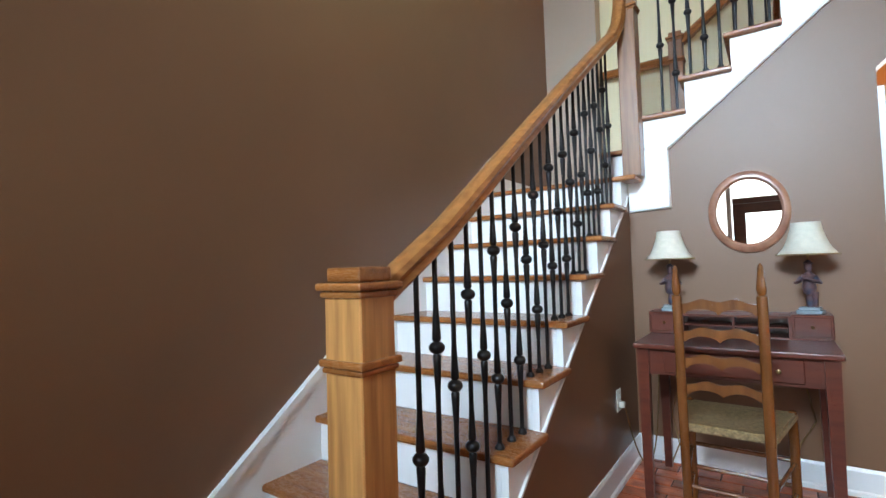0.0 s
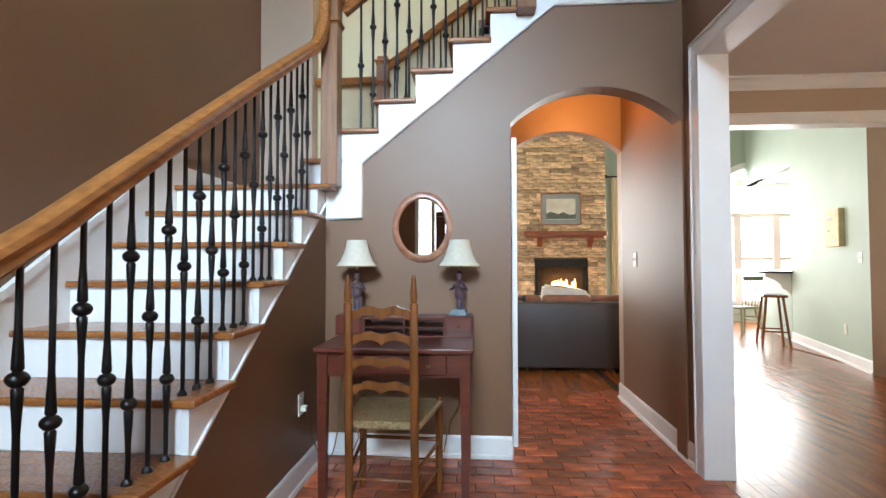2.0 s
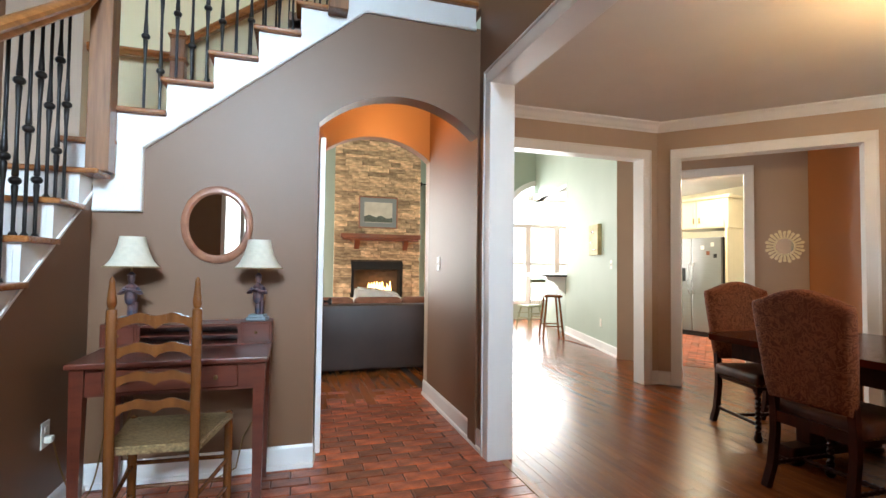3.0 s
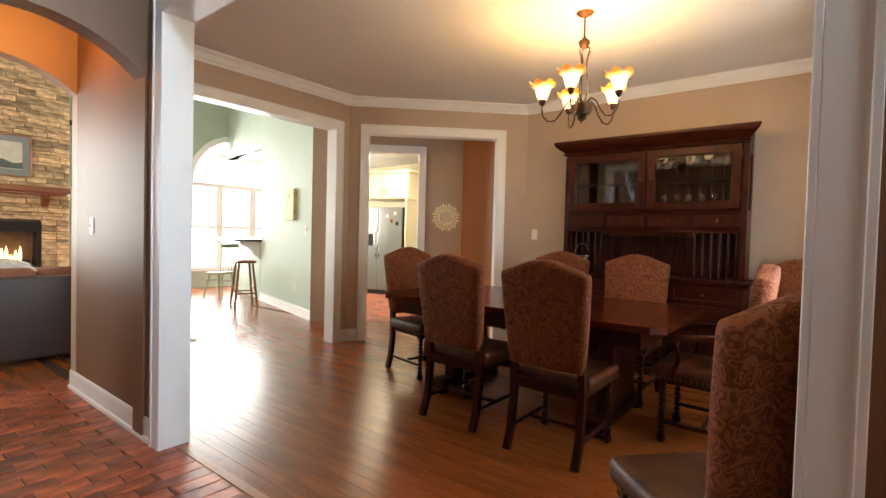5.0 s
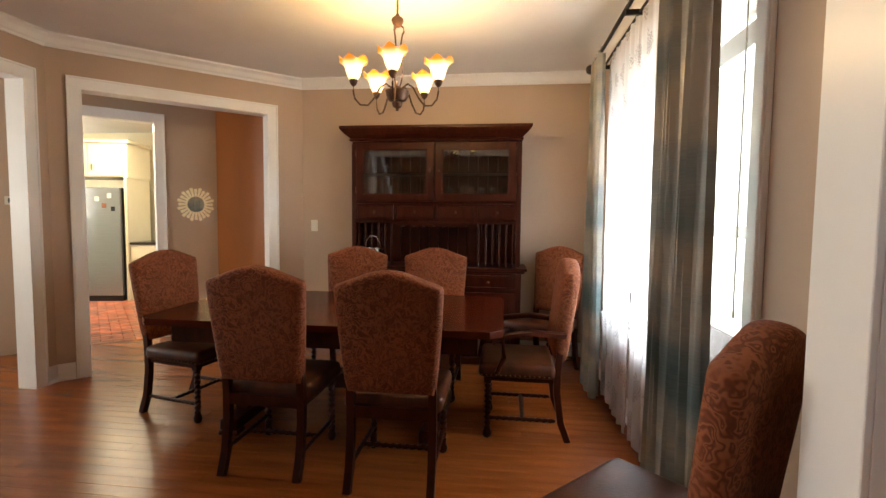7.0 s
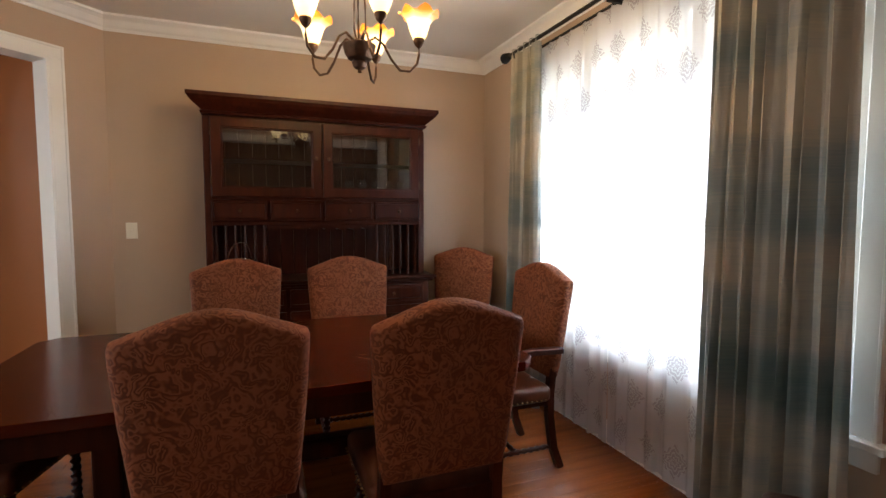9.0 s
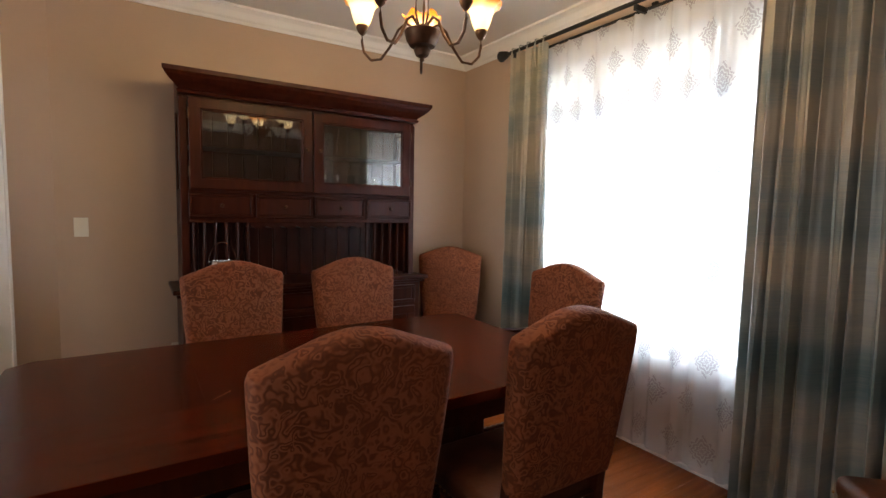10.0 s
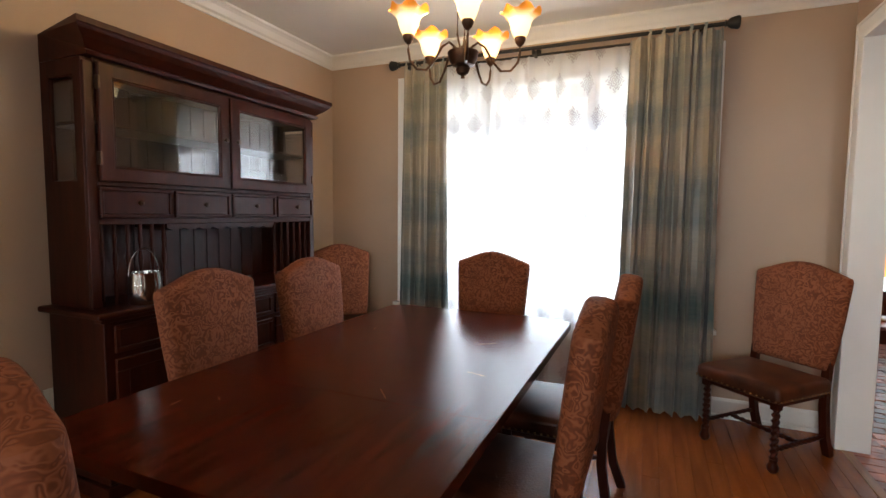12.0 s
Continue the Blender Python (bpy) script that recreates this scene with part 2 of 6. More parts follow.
# walls of the foyer
structure("wall_foyer_west", boxes((WEST - 0.15, FRONT, 0, WEST, 6.16, FOYER_TOP)), WALL_FOYER, "brown painted plaster wall beside the stairs", "wall")
right, left = 2.47, 1.435
def arch_strip(bm, x0, x1, spring, rise, top, y0, y1):
    """The part of a wall above an arch, column by column."""
    a = arc((x0 + x1) / 2, spring, (x1 - x0) / 2, rise, 20)[::-1]
    for (p, q), (p2, q2) in zip(a, a[1:]):
        prism([(p, q), (p2, q2), (p2, top(p2)), (p, top(p))], y0, y1, "y", bm)
    bmesh.ops.remove_doubles(bm, verts=bm.verts, dist=1e-5)
    return bm


def desk_top(x):
    return min(2.815, 1.835 + max(0.0, x - 0.492) * (2.81 - 1.835) / (1.70 - 0.492))


bm = prism([(SIDE, 0), (left, 0), (left, desk_top(left)), (0.492, 1.835), (0.492, 1.48), (SIDE, 1.48)], DESK_Y, DESK_Y + 0.14)
bm = arch_strip(bm, left, right, 2.07, 0.215, desk_top, DESK_Y, DESK_Y + 0.14)
add_box(bm, right, DESK_Y, 0, 2.60, DESK_Y + 0.14, 2.815)
structure("wall_desk", bm, WALL_FOYER, "grey-brown painted wall with a shallow arched opening", "wall")
structure("wall_foyer_east", boxes((POST0, FRONT, 0, 2.53, SJ, FOYER_TOP), (POST0, NJ, 0, 2.53, DESK_Y, FOYER_TOP), (POST0, SJ, 2.38, 2.53, NJ, FOYER_TOP),
                                   (POST0, DESK_Y, 2.97, 2.53, 6.32, FOYER_TOP)), WALL_FOYER, "brown painted wall with a wide cased opening", "wall")
structure("wall_dining_west", boxes((2.53, SOUTH, 0, POST1, SJ, CEIL), (2.53, NJ, 0, POST1, NORTH, CEIL), (2.53, SJ, 2.38, POST1, NJ, CEIL)), WALL_DINING, "tan painted wall with a wide cased opening", "wall")
# foyer's brown paint where more light falls, coloured with the lighter tan
structure("wall_stairwell_north", boxes((WEST - 0.15, 6.16, 0, -0.18, 6.30, FOYER_TOP)), WALL_DINING, "landing's back wall, tan standing for brown paint in brighter light", "wall")
structure("ceiling_foyer", boxes((WEST - 0.15, FRONT - 0.15, FOYER_TOP, 3.2, 7.05, FOYER_TOP + 0.1)), CEILING, "white painted ceiling high over the stairs", "ceiling")

# front wall: door with glass, sidelights and an upper window
structure("wall_foyer_front", boxes((WEST - 0.15, FRONT - 0.15, 0, -0.02, FRONT, FOYER_TOP), (1.75, FRONT - 0.15, 0, 2.57, FRONT, FOYER_TOP), (-0.02, FRONT - 0.15, 2.8, 1.75, FRONT, 3.0),
                                    (-0.02, FRONT - 0.15, 4.8, 1.75, FRONT, FOYER_TOP)), WALL_FOYER, "brown painted wall round the front door", "wall")

# dining room
WX0, WX1, WZ0, WZ1 = 3.37, 5.60, 0.60, 2.41
structure("wall_south", boxes((POST1, SOUTH - 0.16, 0, WX0, SOUTH, CEIL), (WX1, SOUTH - 0.16, 0, EAST + 0.12, SOUTH, CEIL), (WX0, SOUTH - 0.16, 0, WX1, SOUTH, WZ0), (WX0, SOUTH - 0.16, WZ1, WX1, SOUTH, CEIL)),
          WALL_DINING, "tan painted wall with a large window", "wall")
structure("wall_east", boxes((EAST, SOUTH, 0, EAST + 0.12, C2.y, CEIL)), WALL_DINING, "tan painted wall behind the china cabinet", "wall")
structure("wall_north", boxes((POST1, NORTH, 2.36, 4.79, NORTH + 0.12, CEIL), (4.79, NORTH, 0, C1.x, NORTH + 0.12, CEIL)), WALL_DINING, "tan painted wall with a wide cased opening", "wall")
DIAG = (C2 - C1).length
ANG = math.atan2(C2.y - C1.y, C2.x - C1.x)
DM = Matrix.Translation(C1) @ Matrix.Rotation(ANG, 4, "Z")   # along the angled wall, y points into the hall behind
B0, B1 = 0.21, 1.70
bm = boxes((0, 0, 0, B0, 0.12, CEIL), (B1, 0, 0, DIAG, 0.12, CEIL), (B0, 0, 2.36, B1, 0.12, CEIL))
bmesh.ops.transform(bm, matrix=DM, verts=bm.verts)
structure("wall_northeast", bm, WALL_DINING, "tan painted angled wall with a cased opening", "wall")
bm = prism([(POST1, SOUTH), (EAST, SOUTH), (EAST, C2.y), (C1.x, NORTH), (POST1, NORTH)], CEIL, CEIL + 0.1, "z")
structure("ceiling_dining", bm, CEILING, "white painted flat ceiling of the dining room", "ceiling")

# hall behind the arch
HX = 2.49
structure("wall_hall_east", boxes((HX, DESK_Y + 0.14, 0, 2.53, 6.44, 2.8)), WALL_FOYER, "brown painted wall of the short hall", "wall")
structure("wall_hall_west", boxes((1.24, DESK_Y + 0.14, 0, 1.38, 6.44, 2.8)), WALL_FOYER, "brown painted wall of the short hall", "wall")
l2, r2 = 1.50, 2.49
bm = boxes((1.24, 6.44, 0, l2, 6.56, 2.8), (r2, 6.44, 0, 2.53, 6.56, 2.8))
bm = arch_strip(bm, l2, r2, 2.17, 0.19, lambda x: 2.8, 6.44, 6.56)
structure("wall_hall_north", bm, [WALL_DINING], "tan wall over a second arch, glowing orange", "wall")
structure("ceiling_hall", boxes((1.24, DESK_Y + 0.14, 2.70, 2.53, 6.56, 2.75)), WALL_DINING, "tan ceiling of the short hall", "ceiling")

# living room and breakfast area
G0, G1 = Vector((5.45, 7.62, 0)), Vector((6.06, 9.9, 0))
structure("wall_living_north", boxes((-1.5, FAR, 0, 0.45, FAR + 0.15, 5.2), (1.35, FAR, 0, 4.15, FAR + 0.15, 5.2), (5.05, FAR, 0, 5.75, FAR + 0.15, 5.2), (8.05, FAR, 0, 9.2, FAR + 0.15, 5.2), (0.45, FAR, 2.9, 1.35, FAR + 0.15, 5.2),
                                     (4.15, FAR, 2.9, 5.05, FAR + 0.15, 5.2), (5.75, FAR, 3.2, 8.05, FAR + 0.15, 5.2)), WALL_GREEN, "sage green wall with tall windows", "wall")
# unseen wall; its opening is added to let the fill lamp in
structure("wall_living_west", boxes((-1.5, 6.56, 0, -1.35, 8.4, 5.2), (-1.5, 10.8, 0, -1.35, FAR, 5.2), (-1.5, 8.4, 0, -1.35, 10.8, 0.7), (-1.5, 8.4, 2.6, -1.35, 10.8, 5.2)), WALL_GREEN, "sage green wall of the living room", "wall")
structure("wall_living_south", boxes((-1.5, 6.56, 0, 1.24, 6.7, 5.2), (1.24, 6.565, 2.8, POST1, 6.7, 5.2), (POST1, NORTH + 0.12, CEIL, C1.x, NORTH + 0.26, 5.2)), WALL_GREEN, "sage green wall over the opening", "wall")
structure("ceiling_living", boxes((-1.5, 6.4, 5.2, 9.5, FAR + 0.15, 5.3)), CEILING, "white ceiling of the living room", "ceiling")
GL = (G1 - G0).length
GM = Matrix.Translation(G0) @ Matrix.Rotation(math.atan2(G1.y - G0.y, G1.x - G0.x), 4, "Z")
bm = boxes((0, -0.12, 0, GL, 0, 5.2), (GL, -0.12, 2.75, GL + 2.6, 0, 5.2))
bmesh.ops.transform(bm, matrix=GM, verts=bm.verts)
structure("wall_green", bm, WALL_GREEN, "sage green wall beside the breakfast bar", "wall")
structure("wall_breakfast_east", boxes((9.2, 7.0, 0, 9.35, FAR + 0.15, 5.2)), WALL_CREAM, "cream wall of the kitchen", "wall")
# angled wall with the kitchen doorway, parallel to the dining room's angled wall
KM = DM @ Matrix.Translation((0, 1.17, 0))
k0 = (KM.inverted() @ G0).x
kd = KM.inverted() @ Vector((6.45, 6.44, 0))
KD1 = kd.x - 0.09
KD0 = KD1 - 0.80
bm = boxes((k0, 0, 0, KD0, 0.12, 5.2), (KD1, 0, 0, KD1 + 0.75, 0.12, 5.2), (KD0, 0, 2.35, KD1, 0.12, 5.2), (k0, -1.05, 2.67, KD1 + 1.2, 0, 2.75))
bmesh.ops.transform(bm, matrix=KM, verts=bm.verts)
structure("wall_kitchen", bm, WALL_DINING, "taupe angled wall with the kitchen doorway", "wall")
bm = prism([(KD1 + 0.60, -0.002), (KD1 + 0.90, -0.002), (KD1 + 1.25, -1.04), (KD1 + 0.90, -1.04)], 0, 2.66, "z")
bmesh.ops.transform(bm, matrix=KM, verts=bm.verts)
structure("wall_passage_end", bm, WALL_ORANGE, "burnt orange wall at the passage's end", "wall")
structure("ceiling_kitchen", boxes((6.5, 6.6, 2.75, 11, FAR, 2.85)), CEILING, "warm white kitchen ceiling", "ceiling")
structure("wall_kitchen_east", boxes((9.9, 4, 0, 10.0, FAR, 2.75)), WALL_DINING, "tan wall behind the refrigerator", "wall")

# what lies outside the windows
for nm, row in (("backdrop_front", (2.61, SOUTH - 1.9, -1, 16, SOUTH - 1.88, 5)), ("backdrop_door", (-2.5, FRONT - 1.6, -1, 2.1, FRONT - 1.58, 6)), ("backdrop_garden", (-3, FAR + 1.5, -1, 11, FAR + 1.52, 6))):
    structure(nm, boxes(row), OUTSIDE, "pale overexposed garden and sky outside", "backdrop")

# ---- more materials ----
def pattern_fabric(name, base, dark, light, scale=25.0):
    m = bpy.data.materials.new(name)
    m.use_nodes = True
    n, l = m.node_tree.nodes, m.node_tree.links
    b = n["Principled BSDF"]
    b.inputs["Roughness"].default_value = 0.75
    b.inputs["Sheen Weight"].default_value = 0.0
    b.inputs["Specular IOR Level"].default_value = 0.25
    co = n.new("ShaderNodeTexCoord")
    nz = n.new("ShaderNodeTexNoise")
    nz.inputs["Scale"].default_value = 12
    l.new(co.outputs["Object"], nz.inputs["Vector"])
    mx = n.new("ShaderNodeMix")
    mx.data_type = "RGBA"
    mx.inputs[0].default_value = 0.2
    l.new(co.outputs["Object"], mx.inputs[6])
    l.new(nz.outputs["Color"], mx.inputs[7])
    vo = n.new("ShaderNodeTexVoronoi")
    vo.feature = "SMOOTH_F1"
    vo.inputs["Scale"].default_value = scale
    l.new(mx.outputs[2], vo.inputs["Vector"])
    wv = n.new("ShaderNodeMath")
    wv.operation = "SINE"
    mu = n.new("ShaderNodeMath")
    mu.operation = "MULTIPLY"
    mu.inputs[1].default_value = 21.0
    l.new(vo.outputs["Distance"], mu.inputs[0])
    l.new(mu.outputs[0], wv.inputs[0])
    rp = n.new("ShaderNodeValToRGB")
    e = rp.color_ramp.elements
    e[0].position, e[0].color = 0.0, (*dark, 1)
    e[1].position, e[1].color = 0.42, (*base, 1)
    e2 = e.new(0.9)
    e2.color = (*light, 1)
    add = n.new("ShaderNodeMath")
    add.operation = "MULTIPLY_ADD"
    add.inputs[1].default_value, add.inputs[2].default_value = 0.5, 0.5
    l.new(wv.outputs[0], add.inputs[0])
    l.new(add.outputs[0], rp.inputs[0])
    worn = n.new("ShaderNodeTexNoise")
    worn.inputs["Scale"].default_value = 5
    worn.inputs["Detail"].default_value = 6
    l.new(co.outputs["Object"], worn.inputs["Vector"])
    fade = n.new("ShaderNodeMix")
    fade.data_type = "RGBA"
    l.new(worn.outputs["Fac"], fade.inputs[0])
    l.new(rp.outputs[0], fade.inputs[6])
    fade.inputs[7].default_value = (*base, 1)
    l.new(fade.outputs[2], b.inputs["Base Color"])
    bp = n.new("ShaderNodeBump")
    bp.inputs["Strength"].default_value, bp.inputs["Distance"].default_value = 0.35, 0.003
    l.new(add.outputs[0], bp.inputs["Height"])
    l.new(bp.outputs[0], b.inputs["Normal"])
    return m


def sheer_cloth(name):
    m = bpy.data.materials.new(name)
    m.use_nodes = True
    n, l = m.node_tree.nodes, m.node_tree.links
    co = n.new("ShaderNodeTexCoord")
    sep = n.new("ShaderNodeSeparateXYZ")
    l.new(co.outputs["UV"], sep.inputs[0])

    def op(kind, a, b=None):
        q = n.new("ShaderNodeMath")
        q.operation = kind
        for i, v in enumerate((a, b)):
            if v is None:
                continue
            if isinstance(v, (int, float)):
                q.inputs[i].default_value = v
            else:
                l.new(v, q.inputs[i])
        return q.outputs[0]
    u, v = op("DIVIDE", sep.outputs[0], 0.25), op("DIVIDE", sep.outputs[1], 0.235)
    row = op("FLOOR", v)
    u = op("ADD", u, op("MULTIPLY", op("MODULO", row, 2.0), 0.5))
    fu, fv = op("SUBTRACT", op("FRACT", u), 0.5), op("SUBTRACT", op("FRACT", v), 0.5)
    ang = op("ARCTAN2", fv, fu)
    rad = op("SQRT", op("ADD", op("MULTIPLY", fu, fu), op("MULTIPLY", fv, fv)))
    lozenge = op("ADD", op("MULTIPLY", op("ABSOLUTE", fu), 1.25), op("ABSOLUTE", fv))
    edge = op("ADD", 0.37, op("MULTIPLY", op("SINE", op("MULTIPLY", ang, 12.0)), 0.05))
    inside = op("LESS_THAN", lozenge, edge)
    rings = op("GREATER_THAN", op("SINE", op("ADD", op("MULTIPLY", lozenge, 58.0), op("MULTIPLY", op("SINE", op("MULTIPLY", ang, 8.0)), 1.5))), -0.35)
    motif = op("MULTIPLY", inside, rings)
    tr = n.new("ShaderNodeBsdfTransparent")
    tr.inputs[0].default_value = (0.96, 0.97, 1, 1)
    tl = n.new("ShaderNodeBsdfTranslucent")
    tl.inputs[0].default_value = (0.85, 0.87, 0.9, 1)
    df = n.new("ShaderNodeBsdfDiffuse")
    df.inputs[0].default_value = (0.8, 0.81, 0.84, 1)
    ink = n.new("ShaderNodeBsdfDiffuse")
    ink.inputs[0].default_value = (0.30, 0.28, 0.30, 1)
    a = n.new("ShaderNodeMixShader")
    a.inputs[0].default_value = 0.45
    l.new(tl.outputs[0], a.inputs[1])
    l.new(df.outputs[0], a.inputs[2])
    c = n.new("ShaderNodeMixShader")
    c.inputs[0].default_value = 0.62
    l.new(tr.outputs[0], c.inputs[1])
    l.new(a.outputs[0], c.inputs[2])
    d = n.new("ShaderNodeMixShader")
    l.new(op("MULTIPLY", motif, 0.7), d.inputs[0])
    l.new(c.outputs[0], d.inputs[1])
    l.new(ink.outputs[0], d.inputs[2])
    l.new(d.outputs[0], n["Material Output"].inputs[0])
    return m


def banded_silk(name):
    m = bpy.data.materials.new(name)
    m.use_nodes = True
    n, l = m.node_tree.nodes, m.node_tree.links
    b = n["Principled BSDF"]
    b.inputs["Roughness"].default_value = 0.42
    b.inputs["Sheen Weight"].default_value = 0.2
    co = n.new("ShaderNodeTexCoord")
    mp = n.new("ShaderNodeMapping")
    mp.inputs["Scale"].default_value = (0.35, 0.02, 1.25)
    l.new(co.outputs["Object"], mp.inputs[0])
    nz = n.new("ShaderNodeTexNoise")
    nz.inputs["Scale"].default_value, nz.inputs["Detail"].default_value = 1.6, 3
    l.new(mp.outputs[0], nz.inputs["Vector"])
    mp2 = n.new("ShaderNodeMapping")
    mp2.inputs["Scale"].default_value = (4, 4, 170)
    l.new(co.outputs["Object"], mp2.inputs[0])
    slub = n.new("ShaderNodeTexNoise")
    slub.inputs["Scale"].default_value = 1.0
    l.new(mp2.outputs[0], slub.inputs["Vector"])
    mixf = n.new("ShaderNodeMath")
    mixf.operation = "MULTIPLY_ADD"
    mixf.inputs[1].default_value = 0.10
    l.new(slub.outputs["Fac"], mixf.inputs[0])
    l.new(nz.outputs["Fac"], mixf.inputs[2])
    rp = n.new("ShaderNodeValToRGB")
    e = rp.color_ramp.elements
    e[0].position, e[0].color = 0.40, (0.078, 0.138, 0.152, 1)
    e[1].position, e[1].color = 0.62, (0.40, 0.355, 0.285, 1)
    k = e.new(0.52)
    k.color = (0.225, 0.25, 0.24, 1)
    l.new(mixf.outputs[0], rp.inputs[0])
    l.new(rp.outputs[0], b.inputs["Base Color"])
    bp = n.new("ShaderNodeBump")
    bp.inputs["Strength"].default_value, bp.inputs["Distance"].default_value = 0.25, 0.002
    l.new(slub.outputs["Fac"], bp.inputs["Height"])
    l.new(bp.outputs[0], b.inputs["Normal"])
    return m


PAISLEY = pattern_fabric("rust_paisley_velvet", (0.180, 0.050, 0.018), (0.072, 0.018, 0.007), (0.29, 0.104, 0.045), 29.0)
LEATHER = mat("brown_leather", (0.052, 0.0145, 0.006), 0.40, 0, 0.3, 8, 0.3, 120, second=(0.085, 0.025, 0.010), spec=0.3)
LEATHER_DARK = mat("espresso_leather", (0.036, 0.021, 0.016), 0.45, 0, 0.2, 4, 0.3, 110)
BRASS = mat("antique_brass", (0.30, 0.20, 0.09), 0.35, 1.0, 0.2, 30)
BRONZE = mat("aged_bronze", (0.10, 0.055, 0.032), 0.42, 0.85, 0.35, 25, 0.2, 60)
SILVER = mat("polished_silver", (0.75, 0.74, 0.72), 0.12, 1.0, 0.05, 20)
STEEL = mat("brushed_stainless_steel", (0.37, 0.36, 0.34), 0.32, 0.9, 0.05, 3, 0.1, 40, (1, 1, 30))
BLACK = mat("matt_black_metal", (0.015, 0.014, 0.013), 0.5, 0.4, 0.2, 20)
IVORY = mat("ivory_plastic", (0.72, 0.69, 0.60), 0.35, 0, 0.02, 8)
LINEN = mat("cream_linen_shade", (0.62, 0.57, 0.46), 0.85, 0, 0.06, 40, 0.2, 220)
MIRROR = mat("mirror_silvering", (0.92, 0.92, 0.92), 0.02, 1.0, 0.0, 4)
for nd in MIRROR.node_tree.nodes:
    if nd.type == "MAP_RANGE":
        nd.inputs["To Min"].default_value, nd.inputs["To Max"].default_value = 0.0, 0.01
CHERRY_FRAME = wood("reddish_maple_frame", (0.25, 0.10, 0.055), (0.36, 0.16, 0.09), 0.35, (6, 6, 6))
CHAIR_MAPLE = wood("golden_brown_maple", (0.125, 0.040, 0.010), (0.205, 0.070, 0.018), 0.25, (8, 8, 1.2))
RUSH = mat("woven_rush", (0.17, 0.110, 0.045), 0.8, 0, 0.35, 60, 0.8, 90, (1, 6, 1), second=(0.30, 0.20, 0.09))
FIGURE = mat("painted_plaster_figure", (0.035, 0.06, 0.12), 0.45, 0, 0.5, 26, 0.2, 60, second=(0.10, 0.045, 0.035))
SLATE = mat("grey_green_painted_base", (0.22, 0.27, 0.29), 0.5, 0, 0.1, 12)
SILK = banded_silk("teal_and_taupe_banded_silk")
SHEER = sheer_cloth("white_damask_voile")


def thin_plastic(name):
    m = bpy.data.materials.new(name)
    m.use_nodes = True
    n, l = m.node_tree.nodes, m.node_tree.links
    a, b, x = n.new("ShaderNodeBsdfTranslucent"), n.new("ShaderNodeBsdfDiffuse"), n.new("ShaderNodeMixShader")
    a.inputs[0].default_value, b.inputs[0].default_value = (0.88, 0.86, 0.82, 1), (0.84, 0.82, 0.78, 1)
    x.inputs[0].default_value = 0.45
    l.new(a.outputs[0], x.inputs[1])
    l.new(b.outputs[0], x.inputs[2])
    l.new(x.outputs[0], n["Material Output"].inputs[0])
    return m


BLIND = thin_plastic("white_translucent_slat")
STONE = mat("stacked_ledge_stone", (0.40, 0.25, 0.135), 0.85, 0, 0.35, 7, 0.9, 45, obj=0.5, second=(0.60, 0.44, 0.27))
STONE_ISLAND = mat("stacked_ledge_stone_far", (0.40, 0.25, 0.135), 0.85, 0, 0.35, 7, 0.9, 45, island=0.5, second=(0.60, 0.44, 0.27))
MORTAR = mat("dark_stone_joint", (0.09, 0.06, 0.04), 0.9, 0, 0.2, 12)
MANTEL = wood("cherry_mantel", (0.16, 0.042, 0.016), (0.24, 0.07, 0.028), 0.35, (1.2, 9, 9))
CREAM_CABINET = mat("cream_cabinet_paint", (0.74, 0.66, 0.46), 0.4, 0, 0.03, 5)
GRANITE = mat("dark_granite", (0.03, 0.027, 0.027), 0.15, 0, 0.6, 60)
GILT = mat("pale_gilt", (0.78, 0.68, 0.44), 0.35, 0.25, 0.1, 20)
CUSHION = mat("rust_chenille_cushion", (0.20, 0.075, 0.038), 0.8, 0, 0.2, 12, 0.4, 120)
PILLOW = mat("cream_pillow", (0.62, 0.56, 0.48), 0.85, 0, 0.06, 12, 0.3, 120)
FIRE = glow("gas_flame", (1.0, 0.55, 0.18), 14)
SOOT = mat("sooty_firebrick", (0.02, 0.017, 0.015), 0.9, 0, 0.3, 10, 0.4, 40)
CLEAR = glass("clear_glass", (0.92, 0.93, 0.93), 0.0, 3.0)
CABGLASS = glass("cabinet_glass", (0.82, 0.80, 0.78), 0.03, 1.9)
CURTAIN_GOLD = mat("pale_gold_curtain", (0.70, 0.62, 0.42), 0.8, 0, 0.06, 8)


